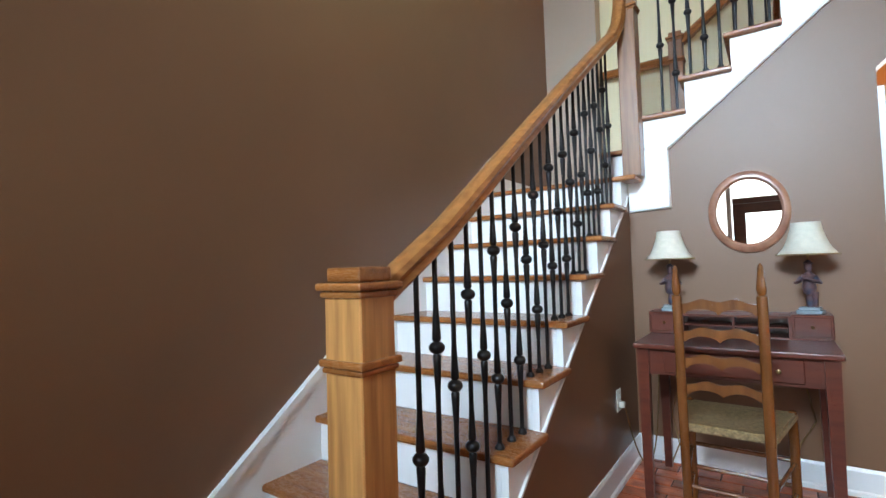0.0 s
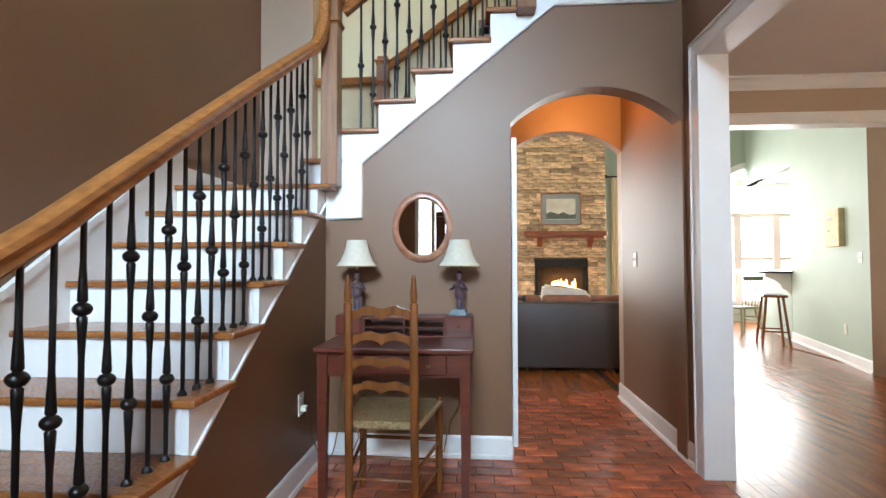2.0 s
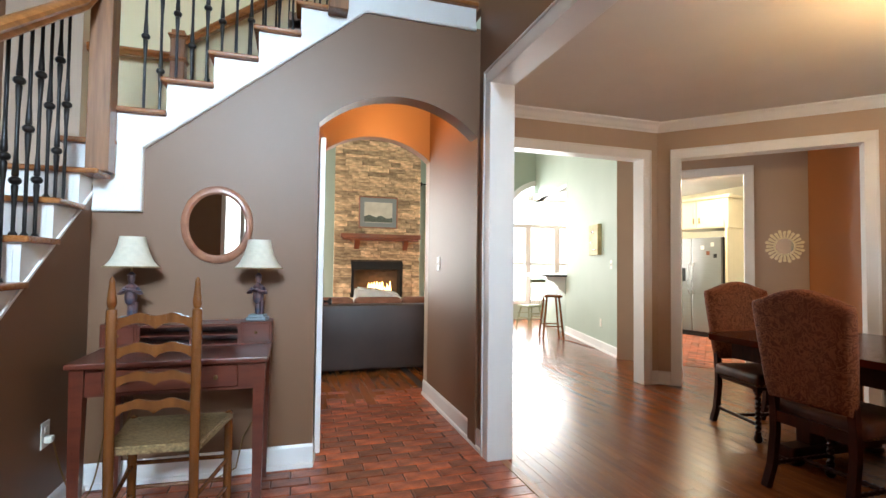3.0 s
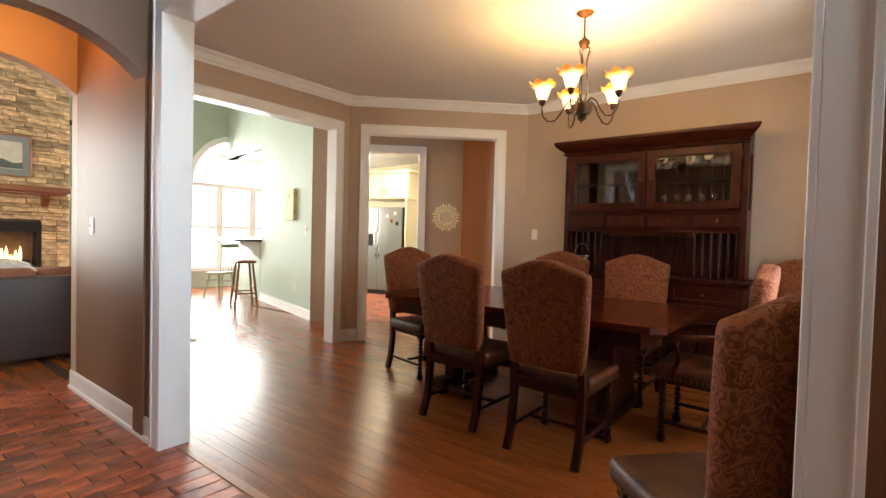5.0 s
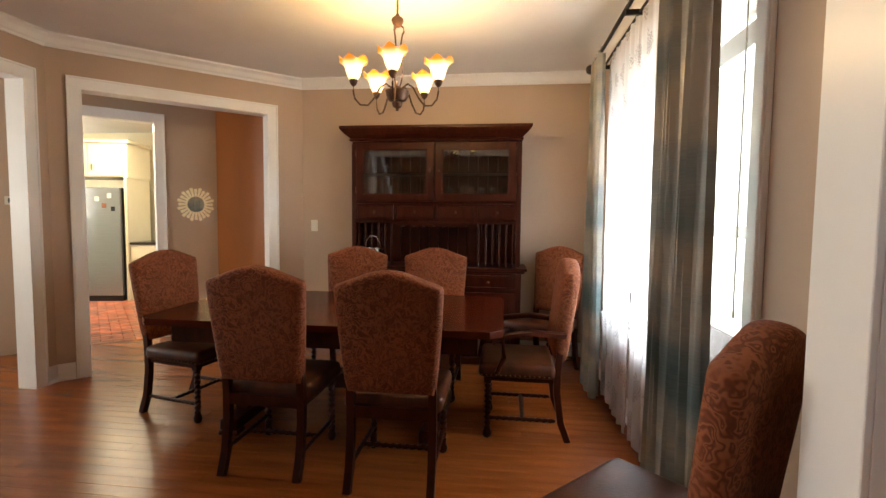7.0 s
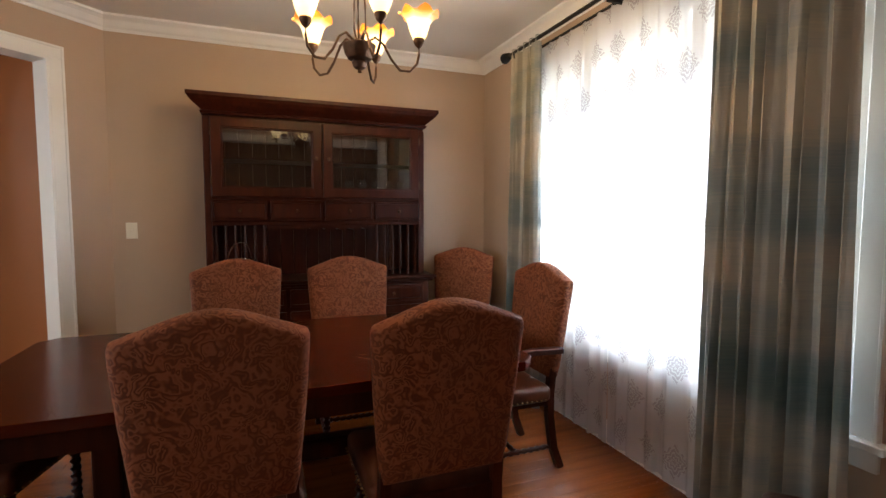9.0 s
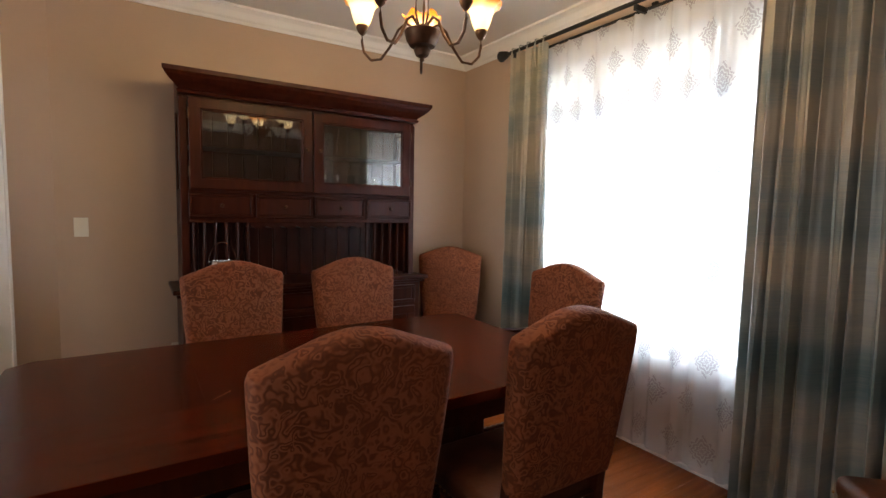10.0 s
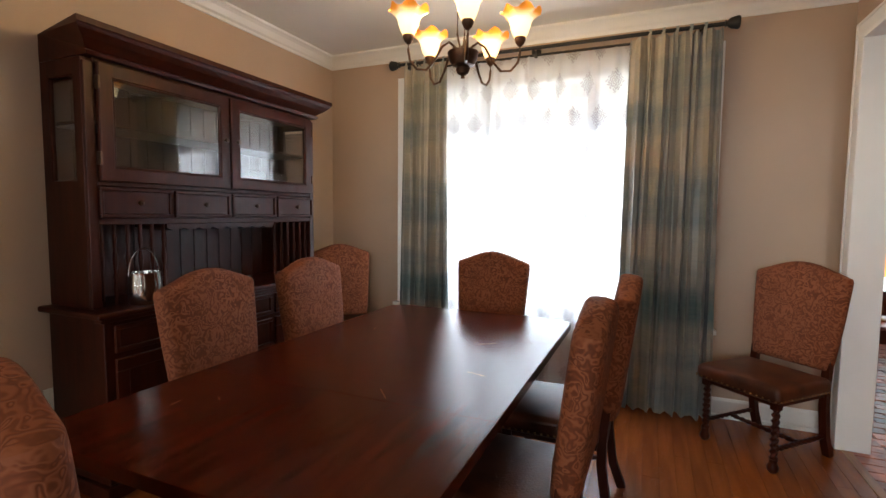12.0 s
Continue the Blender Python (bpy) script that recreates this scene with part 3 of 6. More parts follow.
def shade_glass():
    m = bpy.data.materials.new("amber_edged_glass_shade")
    m.use_nodes = True
    n, l = m.node_tree.nodes, m.node_tree.links
    b = n["Principled BSDF"]
    b.inputs["Roughness"].default_value = 0.25
    co = n.new("ShaderNodeTexCoord")
    sp = n.new("ShaderNodeSeparateXYZ")
    l.new(co.outputs["Object"], sp.inputs[0])
    mr = n.new("ShaderNodeMapRange")
    mr.inputs["From Min"].default_value, mr.inputs["From Max"].default_value = 0.0, 0.115
    l.new(sp.outputs[2], mr.inputs["Value"])
    rp = n.new("ShaderNodeValToRGB")
    e = rp.color_ramp.elements
    e[0].position, e[0].color = 0.0, (1.0, 0.72, 0.34, 1)
    e[1].position, e[1].color = 0.92, (0.85, 0.30, 0.03, 1)
    k = e.new(0.62)
    k.color = (1.0, 0.80, 0.46, 1)
    l.new(mr.outputs[0], rp.inputs[0])
    l.new(rp.outputs[0], b.inputs["Base Color"])
    l.new(rp.outputs[0], b.inputs["Emission Color"])
    st = n.new("ShaderNodeMapRange")
    st.inputs["From Min"].default_value, st.inputs["From Max"].default_value = 0.06, 0.115
    st.inputs["To Min"].default_value, st.inputs["To Max"].default_value = 2.2, 0.55
    l.new(sp.outputs[2], st.inputs["Value"])
    l.new(st.outputs[0], b.inputs["Emission Strength"])
    return m


SHADE_GLASS = shade_glass()


def lit_fabric():
    """Thin shade cloth that lets the bulb's light through."""
    m = bpy.data.materials.new("lit_fabric_shade")
    m.use_nodes = True
    n, l = m.node_tree.nodes, m.node_tree.links
    t, e, x = n.new("ShaderNodeBsdfTranslucent"), n.new("ShaderNodeEmission"), n.new("ShaderNodeAddShader")
    t.inputs[0].default_value = (0.85, 0.55, 0.28, 1)
    e.inputs[0].default_value, e.inputs[1].default_value = (1.0, 0.52, 0.16, 1), 0.6
    l.new(t.outputs[0], x.inputs[0])
    l.new(e.outputs[0], x.inputs[1])
    l.new(x.outputs[0], n["Material Output"].inputs[0])
    return m


LIT_SHADE = lit_fabric()

# ---- trim ----
def run(name, points, section, label, material=TRIM, up=(0, 0, 1)):
    return structure(name, sweep(points, section, up=up), material, label, "trim")


def base_section(flip=1):
    return [(0, 0), (0, 0.135), (flip * 0.006, 0.135), (flip * 0.012, 0.118), (flip * 0.012, 0.028), (flip * 0.022, 0.02), (flip * 0.024, 0.0)]


CROWN = [(0, 0), (0, -0.098), (0.010, -0.098), (0.016, -0.082), (0.030, -0.070), (0.052, -0.036), (0.070, -0.022), (0.082, -0.016), (0.082, 0.0)]
run("crown", [(POST1, 4.0, CEIL), (POST1, SOUTH, CEIL), (EAST, SOUTH, CEIL), (EAST, C2.y, CEIL), (C1.x, C1.y, CEIL), (POST1, NORTH, CEIL), (POST1, 4.0, CEIL)][::-1], CROWN, "white stepped crown moulding")
run("baseboard_dining_south", [(POST1, SJ - 0.10, 0), (POST1, SOUTH, 0), (EAST, SOUTH, 0), (EAST, C2.y, 0), tuple(DM @ Vector((B1 + 0.09, 0, 0)))][::-1], base_section(), "white moulded baseboard")
run("baseboard_dining_corner", [tuple(DM @ Vector((B0 - 0.09, 0, 0))), (C1.x, C1.y, 0), (4.88, NORTH, 0)][::-1], base_section(), "white moulded baseboard")
run("baseboard_desk", [(SIDE, 3.2, 0), (SIDE, DESK_Y, 0), (1.435, DESK_Y, 0), (1.435, DESK_Y + 0.14, 0)], base_section(), "white moulded baseboard")
run("baseboard_hall", [(HX, 6.55, 0), (HX, NJ + 0.1, 0)][::-1], base_section(-1), "white moulded baseboard")
structure("threshold", boxes((2.552, SJ + 0.015, -0.012, 2.604, NJ - 0.015, 0.004), bevel=0.003), OAK_Y, "oak threshold strip between brick and boards", "threshold")
run("baseboard_green", [tuple(G1), tuple(G0), tuple(KM @ Vector((KD0 - 0.09, 0, 0)))], base_section(), "white moulded baseboard")


def casing_boxes(x0, x1, top, y, thick=0.02, w=0.085):
    """Flat casing round an opening in a wall's own axes, with a raised outer bead."""
    bm = bmesh.new()
    y0, y1 = sorted((y, y + thick))
    s = 0.008 if thick > 0 else -0.008
    for a, b in ((x0 - w, x0), (x1, x1 + w)):
        add_box(bm, a, y0, 0, b, y1, top, 0.002)
    add_box(bm, x0 - w, y0, top, x1 + w, y1, top + w, 0.002)
    o = sorted((y + thick, y + thick + s))
    for a in (x0 - w, x1 + w - 0.016):
        add_box(bm, a, o[0], 0, a + 0.016, o[1], top + w, 0.002)
    add_box(bm, x0 - w + 0.016, o[0], top + w - 0.016, x1 + w - 0.016, o[1], top + w, 0.002)
    return bm


def casing(name, m, x0, x1, top, depth, label):
    for i, (y, th) in enumerate(((0, -0.02), (depth, 0.02))):
        bm = casing_boxes(x0, x1, top, y, th)
        bmesh.ops.transform(bm, matrix=m, verts=bm.verts)
        structure(name + "_" + "ab"[i], bm, TRIM, label, "trim")
    bm = boxes((x0 - 0.001, -0.02, 0, x0 + 0.014, depth + 0.02, top), (x1 - 0.014, -0.02, 0, x1 + 0.001, depth + 0.02, top), (x0, -0.02, top - 0.014, x1, depth + 0.02, top + 0.001), bevel=0.002)
    bmesh.ops.transform(bm, matrix=m, verts=bm.verts)
    structure(name + "_jamb", bm, TRIM, label, "trim")


WM = Matrix.Translation((POST0, 0, 0)) @ Matrix.Rotation(radians(90), 4, "Z")   # x runs along world y, y along world -x
casing("trim_foyer_opening", WM @ Matrix.Translation((0, -0.13, 0)), SJ, NJ, 2.38, 0.13, "white painted casing of the wide opening")
casing("trim_north_opening", Matrix.Translation((0, NORTH, 0)), 2.67, 4.79, 2.36, 0.12, "white painted casing of the living room opening")
casing("trim_angled_opening", DM, B0, B1, 2.36, 0.12, "white painted casing of the angled opening")
casing("trim_kitchen_door", KM, KD0, KD1, 2.35, 0.12, "white painted casing of the kitchen doorway")

# ---- staircase ----
R3 = 3.461                      # third riser
def ry(k):
    return R3 + RUN * (k - 3)


def rx(k):
    return 0.605 + 0.2365 * (k - 12)


stairs = thing("staircase", pose(0, 0, 0), "oak treads on white risers rising beside a brown wall", "staircase")
tagged(stairs, kind="structure")
for k in range(1, 10):
    part("riser", boxes((WEST, ry(k), (k - 1) * RISE, SIDE - 0.031, ry(k) + 0.02, k * RISE - 0.028)), TRIM, stairs)
    depth = RUN if k < 9 else 1.85
    bm = boxes((WEST, ry(k) - 0.03, k * RISE - 0.028, SIDE + 0.03 if k < 9 else SIDE + 0.085, ry(k) + depth + 0.004 if k < 9 else DESK_Y + 0.0, k * RISE), bevel=0.009, seg=2)
    if k == 9:
        add_box(bm, WEST, DESK_Y + 0.001, k * RISE - 0.028, 0.10, 6.15, k * RISE)
    part("tread" if k < 9 else "landing", bm, OAK_X, stairs)
# closed sides below the treads
pts = []
for k in range(1, 10):
    pts += [(ry(k), (k - 1) * RISE), (ry(k), k * RISE - 0.029)]
pts = pts + [(DESK_Y - 0.001, 9 * RISE - 0.029), (DESK_Y - 0.001, 9 * RISE - 0.18), (ry(1) + 0.08, 0.0)]
part("stringer", prism(pts, SIDE - 0.03, SIDE - 0.004, "x"), TRIM, stairs, "white painted stepped stringer")
slope = RISE / RUN
part("side_panel", prism([(ry(1) + 0.03, 0), (DESK_Y - 0.001, 0), (DESK_Y - 0.001, 1.572)], SIDE - 0.12, SIDE + 0.0, "x"), WALL_FOYER, stairs, "brown painted triangular wall under the stairs")
part("panel_trim", sweep([(SIDE, ry(1) + 0.03, 0.0), (SIDE, DESK_Y - 0.001, 1.572)], [(-0.004, -0.006), (0.006, -0.006), (0.006, 0.006), (-0.004, 0.006)]), TRIM, stairs)
# wall skirt on the west side
def skirt_z(y):
    return 0.385 + (y - 2.973) * 0.739


pts = [(2.46, 0), (ry(9) + 0.06, 0), (ry(9) + 0.06, skirt_z(ry(9) + 0.06) - 0.02), (2.46, skirt_z(2.46) - 0.02)]
part("skirtboard", prism(pts, WEST + 0.001, WEST + 0.018, "x"), TRIM, stairs, "white painted skirtboard along the wall")
part("skirt_cap", sweep([(WEST + 0.012, 2.46, skirt_z(2.46)), (WEST + 0.012, ry(9) + 0.06, skirt_z(ry(9) + 0.06))], [(-0.012, -0.02), (0.016, -0.02), (0.016, 0.012), (-0.012, 0.012)]), TRIM, stairs)
part("landing_base", boxes((WEST + 0.001, ry(9) + 0.07, 9 * RISE, WEST + 0.016, 6.15, 9 * RISE + 0.135), (WEST + 0.017, 6.145, 9 * RISE, -0.18, 6.159, 9 * RISE + 0.135)), TRIM, stairs)

upper = thing("upper_staircase", pose(0, 0, 0), "oak treads on a white stringer above the desk wall", "staircase")
tagged(upper, kind="structure")
Y0 = DESK_Y - 0.012
for k in range(10, 17):
    x = rx(k)
    part("riser", boxes((x, DESK_Y + 0.021, (k - 1) * RISE, x + 0.02, 6.3, k * RISE - 0.028)), TRIM, upper)
    part("tread", boxes((x - 0.03, Y0 - 0.03, k * RISE - 0.028, x + 0.2405 if k < 16 else 2.46, 6.3, k * RISE), bevel=0.009, seg=2), OAK_X, upper)
pts = [(SIDE + 0.002, 1.48), (SIDE + 0.002, 11 * RISE - 0.029)]
for k in range(12, 17):
    pts += [(rx(k), (k - 1) * RISE - 0.029), (rx(k), k * RISE - 0.029)]
pts += [(2.448, 16 * RISE - 0.029), (2.448, 2.81), (1.70, 2.81), (0.492, 1.835), (0.492, 1.48)]
part("stringer", prism(pts, Y0 + 0.004, DESK_Y + 0.02), TRIM, upper, "white painted stepped stringer")
part("stringer_end", boxes((rx(10), Y0 + 0.004, 9 * RISE + 0.001, SIDE, DESK_Y + 0.02, 10 * RISE - 0.029)), TRIM, upper)
part("stringer_trim", sweep([(SIDE + 0.005, Y0 + 0.004, 1.485), (0.492, Y0 + 0.004, 1.485), (0.492, Y0 + 0.004, 1.835), (1.70, Y0 + 0.004, 2.81), (2.448, Y0 + 0.004, 2.81)],
                            [(-0.010, -0.016), (0.008, -0.016), (0.014, -0.006), (0.014, 0.008), (-0.010, 0.014)]), TRIM, upper)
structure("floor_upper", boxes((2.0, DESK_Y + 0.15, 2.88, 2.46, 6.31, 2.93)), OAK_X, "oak boards of the upper landing", "floor")
structure("wall_stair_back", boxes((-0.20, 6.32, 9 * RISE, 1.24, 6.40, FOYER_TOP), (1.24, 6.32, 2.76, 2.45, 6.40, FOYER_TOP)), WALL_CREAM, "cream painted wall behind the upper flight", "wall")


def newel(name, m, h, w=0.118, label="square oak newel post with a stepped cap", timber=None):
    t = thing(name, m, label, "newel post", "newel posts of the staircase")
    a = w / 2
    part("shaft", boxes((-a, -a, 0, a, a, h - 0.06), bevel=0.004), timber or OAK_Z, t)
    part("collar", boxes((-a - 0.012, -a - 0.012, h - 0.232, a + 0.012, a + 0.012, h - 0.214), (-a - 0.006, -a - 0.006, h - 0.247, a + 0.006, a + 0.006, h - 0.233), bevel=0.005, seg=2), OAK_X, t)
    cap = boxes((-a - 0.008, -a - 0.008, h - 0.072, a + 0.008, a + 0.008, h - 0.056), (-a - 0.016, -a - 0.016, h - 0.055, a + 0.016, a + 0.016, h - 0.036), (-a + 0.004, -a + 0.004, h - 0.035, a - 0.004, a - 0.004, h), bevel=0.006, seg=2)
    part("cap", cap, OAK_X, t)
    return t


NX, NY = 0.172, 2.905
newel("newel_post", pose(NX, NY, 0), 1.168)
newel("newel_post", pose(0.319, 5.085, 9 * RISE), 1.25, 0.105, "square darker brown oak newel post on the landing", OAK_DARK)
newel("newel_post", pose(0.42, 6.24, 10 * RISE), 1.12, 0.10, "square darker brown oak newel post on the landing", OAK_DARK)
newel("newel_post", pose(1.53, 5.10, 2.74), 1.2, 0.115, "square darker brown oak newel post on the landing", OAK_DARK)

RAIL = [(-0.030, -0.022), (-0.024, -0.030), (0.024, -0.030), (0.030, -0.022), (0.026, -0.004), (0.034, 0.010), (0.030, 0.026), (0.014, 0.036), (-0.014, 0.036), (-0.030, 0.026), (-0.034, 0.010), (-0.026, -0.004)]


def baluster_mesh(h, knots):
    """A hammered bar that thickens into a double taper at each knuckle."""
    prof = [(0.0075, 0)]
    for z in knots:
        prof += [(0.0075, z - 0.12), (0.0115, z - 0.045), (0.0125, z - 0.022), (0.0090, z - 0.017), (0.0165, z - 0.013), (0.0215, z - 0.0065), (0.0228, z), (0.0215, z + 0.0065), (0.0165, z + 0.013), (0.0090, z + 0.017), (0.0125, z + 0.022), (0.0115, z + 0.045), (0.0075, z + 0.12)]
    prof += [(0.0075, h)]
    prof.sort(key=lambda p: p[1])
    return lathe(prof, 10)


def baluster(parent, x, y, z0, z1, knots):
    ob = part("baluster", baluster_mesh(z1 - z0, knots), IRON, parent, smooth=True)
    ob.location = (x, y, z0)
    part("shoe", lathe([(0.016, 0), (0.016, 0.008), (0.009, 0.018)], 8), IRON, ob)
    return ob


low = thing("balustrade", pose(0, 0, 0), "oak handrail over black wrought-iron balusters on the stairs", "balustrade")
BX = 0.215
def rail_z(y):
    return 1.10 + (y - 2.967) * 0.70


pts = [(NX, NY + 0.055, rail_z(NY + 0.055) - 0.005), (BX - 0.02, NY + 0.16, rail_z(NY + 0.16)), (BX, NY + 0.3, rail_z(NY + 0.3)), (BX, 4.2, rail_z(4.2)), (BX + 0.02, 4.82, rail_z(4.82)), (BX + 0.05, 4.93, rail_z(4.93) + 0.01), (BX + 0.07, 4.985, rail_z(4.985) + 0.06), (BX + 0.08, 5.01, rail_z(5.0) + 0.16),
       (BX + 0.085, 5.02, rail_z(5.0) + 0.34), (BX + 0.09, 5.03, rail_z(5.0) + 0.42)]
part("handrail", sweep(pts, RAIL, up=(0, -0.35, 1)), OAK_Y, low, "polished oak handrail rising to the landing post", smooth=True)
i = 0
for k in range(1, 9):
    for j in range(3):
        y = ry(k) + 0.035 + j * RUN / 3
        if y < NY + 0.12:
            continue
        z0, z1 = k * RISE, rail_z(y) - 0.025
        h = z1 - z0
        kn = ([0.50 * h], [0.26 * h, 0.74 * h])[i % 2]
        baluster(low, BX, y, z0, z1, kn)
        i += 1
high = thing("balustrade", pose(0, 0, 0), "black wrought-iron balusters under an oak rail, upper flight", "balustrade")
def rail2(x):
    return 11 * RISE + 0.86 + (x - 0.45) * RISE / 0.2365


part("handrail", sweep([(0.36, 5.20, rail2(0.36)), (1.52, 5.20, rail2(1.52))], RAIL, up=(0, 0, 1)), OAK_X, high, smooth=True)
i = 0
for k in range(11, 16):
    for j in range(3):
        x = rx(k) + 0.03 + j * 0.2365 / 3
        if x < 0.42 or x > 1.5:
            continue
        h = rail2(x) - 0.02 - k * RISE
        baluster(high, x, 5.20, k * RISE, k * RISE + h, ([0.5 * h], [0.26 * h, 0.74 * h])[i % 2])
        i += 1
back = thing("balustrade", pose(0, 0, 0), "far oak rail with thin iron balusters by the wall", "balustrade")
part("handrail", sweep([(0.46, 6.24, 2.90), (1.9, 6.24, 3.95)], RAIL), OAK_X, back, smooth=True)
part("landing_rail", sweep([(-0.18, 6.25, 2.78), (0.38, 6.25, 2.78)], RAIL), OAK_X, back, smooth=True)
for j in range(14):
    x = 0.52 + j * 0.1
    k = 10 + int((x - rx(10)) / 0.2365)
    if k > 16:
        break
    baluster(back, x, 6.24, min(k, 16) * RISE, 2.88 + (x - 0.46) * 0.729, [0.4])

# ---- foyer furniture ----
desk = thing("writing_desk", pose(0.80, 5.12, 0), "red mahogany writing desk with a low pigeonhole gallery", "desk")
W, D = 0.392, 0.565
part("tabletop", boxes((-W - 0.01, -D - 0.02, 0.745, W + 0.01, 0, 0.77), bevel=0.006, seg=2), MAHOGANY, desk)
part("apron", boxes((-W + 0.03, -D + 0.02, 0.62, W - 0.03, -D + 0.04, 0.745), (-W + 0.02, -D + 0.05, 0.62, -W + 0.04, -0.03, 0.745), (W - 0.04, -D + 0.05, 0.62, W - 0.02, -0.03, 0.745), (-W + 0.05, -0.03, 0.62, W - 0.05, -0.01, 0.745)), MAHOGANY, desk)
for sx in (-1, 1):
    for yy in (-D + 0.03, -0.04):
        bm = bmesh.new()
        r = bmesh.ops.create_cone(bm, segments=4, cap_ends=True, radius1=0.026, radius2=0.038, depth=0.745, matrix=Matrix.Translation((0, 0, 0.3725)) @ Matrix.Rotation(radians(45), 4, "Z"))
        leg = part("leg", bm, MAHOGANY, desk)
        leg.location = (sx * (W - 0.03), yy, 0)
dr = part("drawer", boxes((-0.27, -D + 0.004, 0.635, 0.27, -D + 0.018, 0.735), bevel=0.004), MAHOGANY, desk)
for sx in (-0.18, 0.18):
    part("knob", lathe([(0.004, 0), (0.004, 0.012), (0.010, 0.018), (0.009, 0.026), (0.0, 0.029)], 10, m=Matrix.Translation((sx, -D + 0.004, 0.685)) @ Matrix.Rotation(radians(90), 4, "X")), BRASS, dr, smooth=True)
gal = part("gallery", boxes((-W + 0.01, -0.20, 0.771, W - 0.01, -0.185 + 0.165, 0.777), (-W + 0.01, -0.03, 0.777, W - 0.01, -0.015, 0.885), (-0.24, -0.20, 0.777, -0.228, -0.03, 0.88), (0.228, -0.20, 0.777, 0.24, -0.03, 0.88),
                            (-0.228, -0.19, 0.868, 0.228, -0.03, 0.88), (-0.228, -0.19, 0.82, 0.228, -0.03, 0.826), (-0.005, -0.19, 0.777, 0.005, -0.03, 0.868)), MAHOGANY, desk, "low gallery of pigeonholes")
for sx in (-1, 1):
    box = part("small_drawer", boxes((sx * 0.32 - 0.08, -0.205, 0.777, sx * 0.32 + 0.08, -0.03, 0.89), (sx * 0.32 - 0.07, -0.212, 0.787, sx * 0.32 + 0.07, -0.205, 0.88), bevel=0.003), MAHOGANY, desk)
    part("knob", lathe([(0.003, 0), (0.003, 0.008), (0.008, 0.012), (0.0, 0.02)], 10, m=Matrix.Translation((sx * 0.32, -0.212, 0.834)) @ Matrix.Rotation(radians(90), 4, "X")), BRASS, box, smooth=True)


def desk_lamp(m, name="table_lamp"):
    t = thing(name, m, "table lamp with a painted figure base and cream shade", "lamp", "pair of lamps on the desk")
    part("plinth", boxes((-0.052, -0.04, 0, 0.052, 0.04, 0.018), (-0.042, -0.032, 0.018, 0.042, 0.032, 0.032), bevel=0.003), SLATE, t, "grey stepped base")
    bm = bmesh.new()
    lathe([(0.014, 0.032), (0.016, 0.06), (0.013, 0.09), (0.024, 0.10), (0.030, 0.125), (0.026, 0.15), (0.030, 0.185), (0.012, 0.20), (0.010, 0.205), (0.017, 0.22), (0.015, 0.24), (0.022, 0.243), (0.010, 0.255), (0.004, 0.262)], 10, bm)
    lathe([(0.010, 0.032), (0.012, 0.08), (0.015, 0.105)], 8, bm, Matrix.Translation((0.022, -0.006, 0)))
    sweep([(-0.028, -0.006, 0.18), (-0.045, -0.02, 0.15), (-0.02, -0.04, 0.165)], circle(0.008, 6), bm)
    sweep([(0.028, -0.006, 0.18), (0.044, -0.02, 0.15), (0.01, -0.042, 0.16)], circle(0.008, 6), bm)
    sweep([(-0.03, -0.042, 0.175), (0.05, -0.042, 0.16)], circle(0.005, 6), bm)
    part("figure", bm, FIGURE, t, "painted standing figurine", smooth=True)
    part("stem", lathe([(0.005, 0.25), (0.005, 0.33)], 8), BRASS, t)
    bm = bmesh.new()
    prof = [(0.130, 0.285), (0.118, 0.293), (0.098, 0.318), (0.080, 0.358), (0.066, 0.405), (0.060, 0.442)]
    n = 20
    rings = [[bm.verts.new(((r + dr_) * math.cos(2 * math.pi * i / n), (r + dr_) * math.sin(2 * math.pi * i / n), z)) for i in range(n)] for dr_, seq in ((0, prof), (-0.003, prof[::-1])) for r, z in seq]
    for a, b in zip(rings, rings[1:] + rings[:1]):
        for i in range(n):
            bm.faces.new((a[i], a[(i + 1) % n], b[(i + 1) % n], b[i]))
    sh = part("shade", bm, LINEN, t, "cream bell shade", smooth=True)
    bm = lathe([(0.1305, 0.283), (0.1305, 0.290), (0.1265, 0.290), (0.1265, 0.283)], 20)
    part("piping", bm, RUSH, sh)
    return t


desk_lamp(pose(0.505, 5.00, 0.89, 0, 0, 8))
desk_lamp(pose(1.12, 5.00, 0.89, 0, 0, -12))

mir = thing("wall_mirror", pose(0.883, DESK_Y, 1.42), "round mirror in a reddish wooden frame above the desk", "mirror")
bm = bmesh.new()
n = 40
prof = [(0.148, 0.0), (0.150, 0.012), (0.160, 0.022), (0.178, 0.022), (0.189, 0.014), (0.191, 0.0)]
rings = [[bm.verts.new((r * math.cos(2 * math.pi * i / n), -h, 1.17 * r * math.sin(2 * math.pi * i / n))) for i in range(n)] for r, h in prof]
for a, b in zip(rings, rings[1:] + rings[:1]):
    for i in range(n):
        bm.faces.new((a[i], a[(i + 1) % n], b[(i + 1) % n], b[i]))
part("frame", bm, CHERRY_FRAME, mir, smooth=True)
bm = bmesh.new()
a = [bm.verts.new((0.150 * math.cos(2 * math.pi * i / n), -0.008, 1.17 * 0.150 * math.sin(2 * math.pi * i / n))) for i in range(n)]
b = [bm.verts.new((0.150 * math.cos(2 * math.pi * i / n), -0.003, 1.17 * 0.150 * math.sin(2 * math.pi * i / n))) for i in range(n)]
bm.faces.new(a)
bm.faces.new(b)
for i in range(n):
    bm.faces.new((a[i], a[(i + 1) % n], b[(i + 1) % n], b[i]))
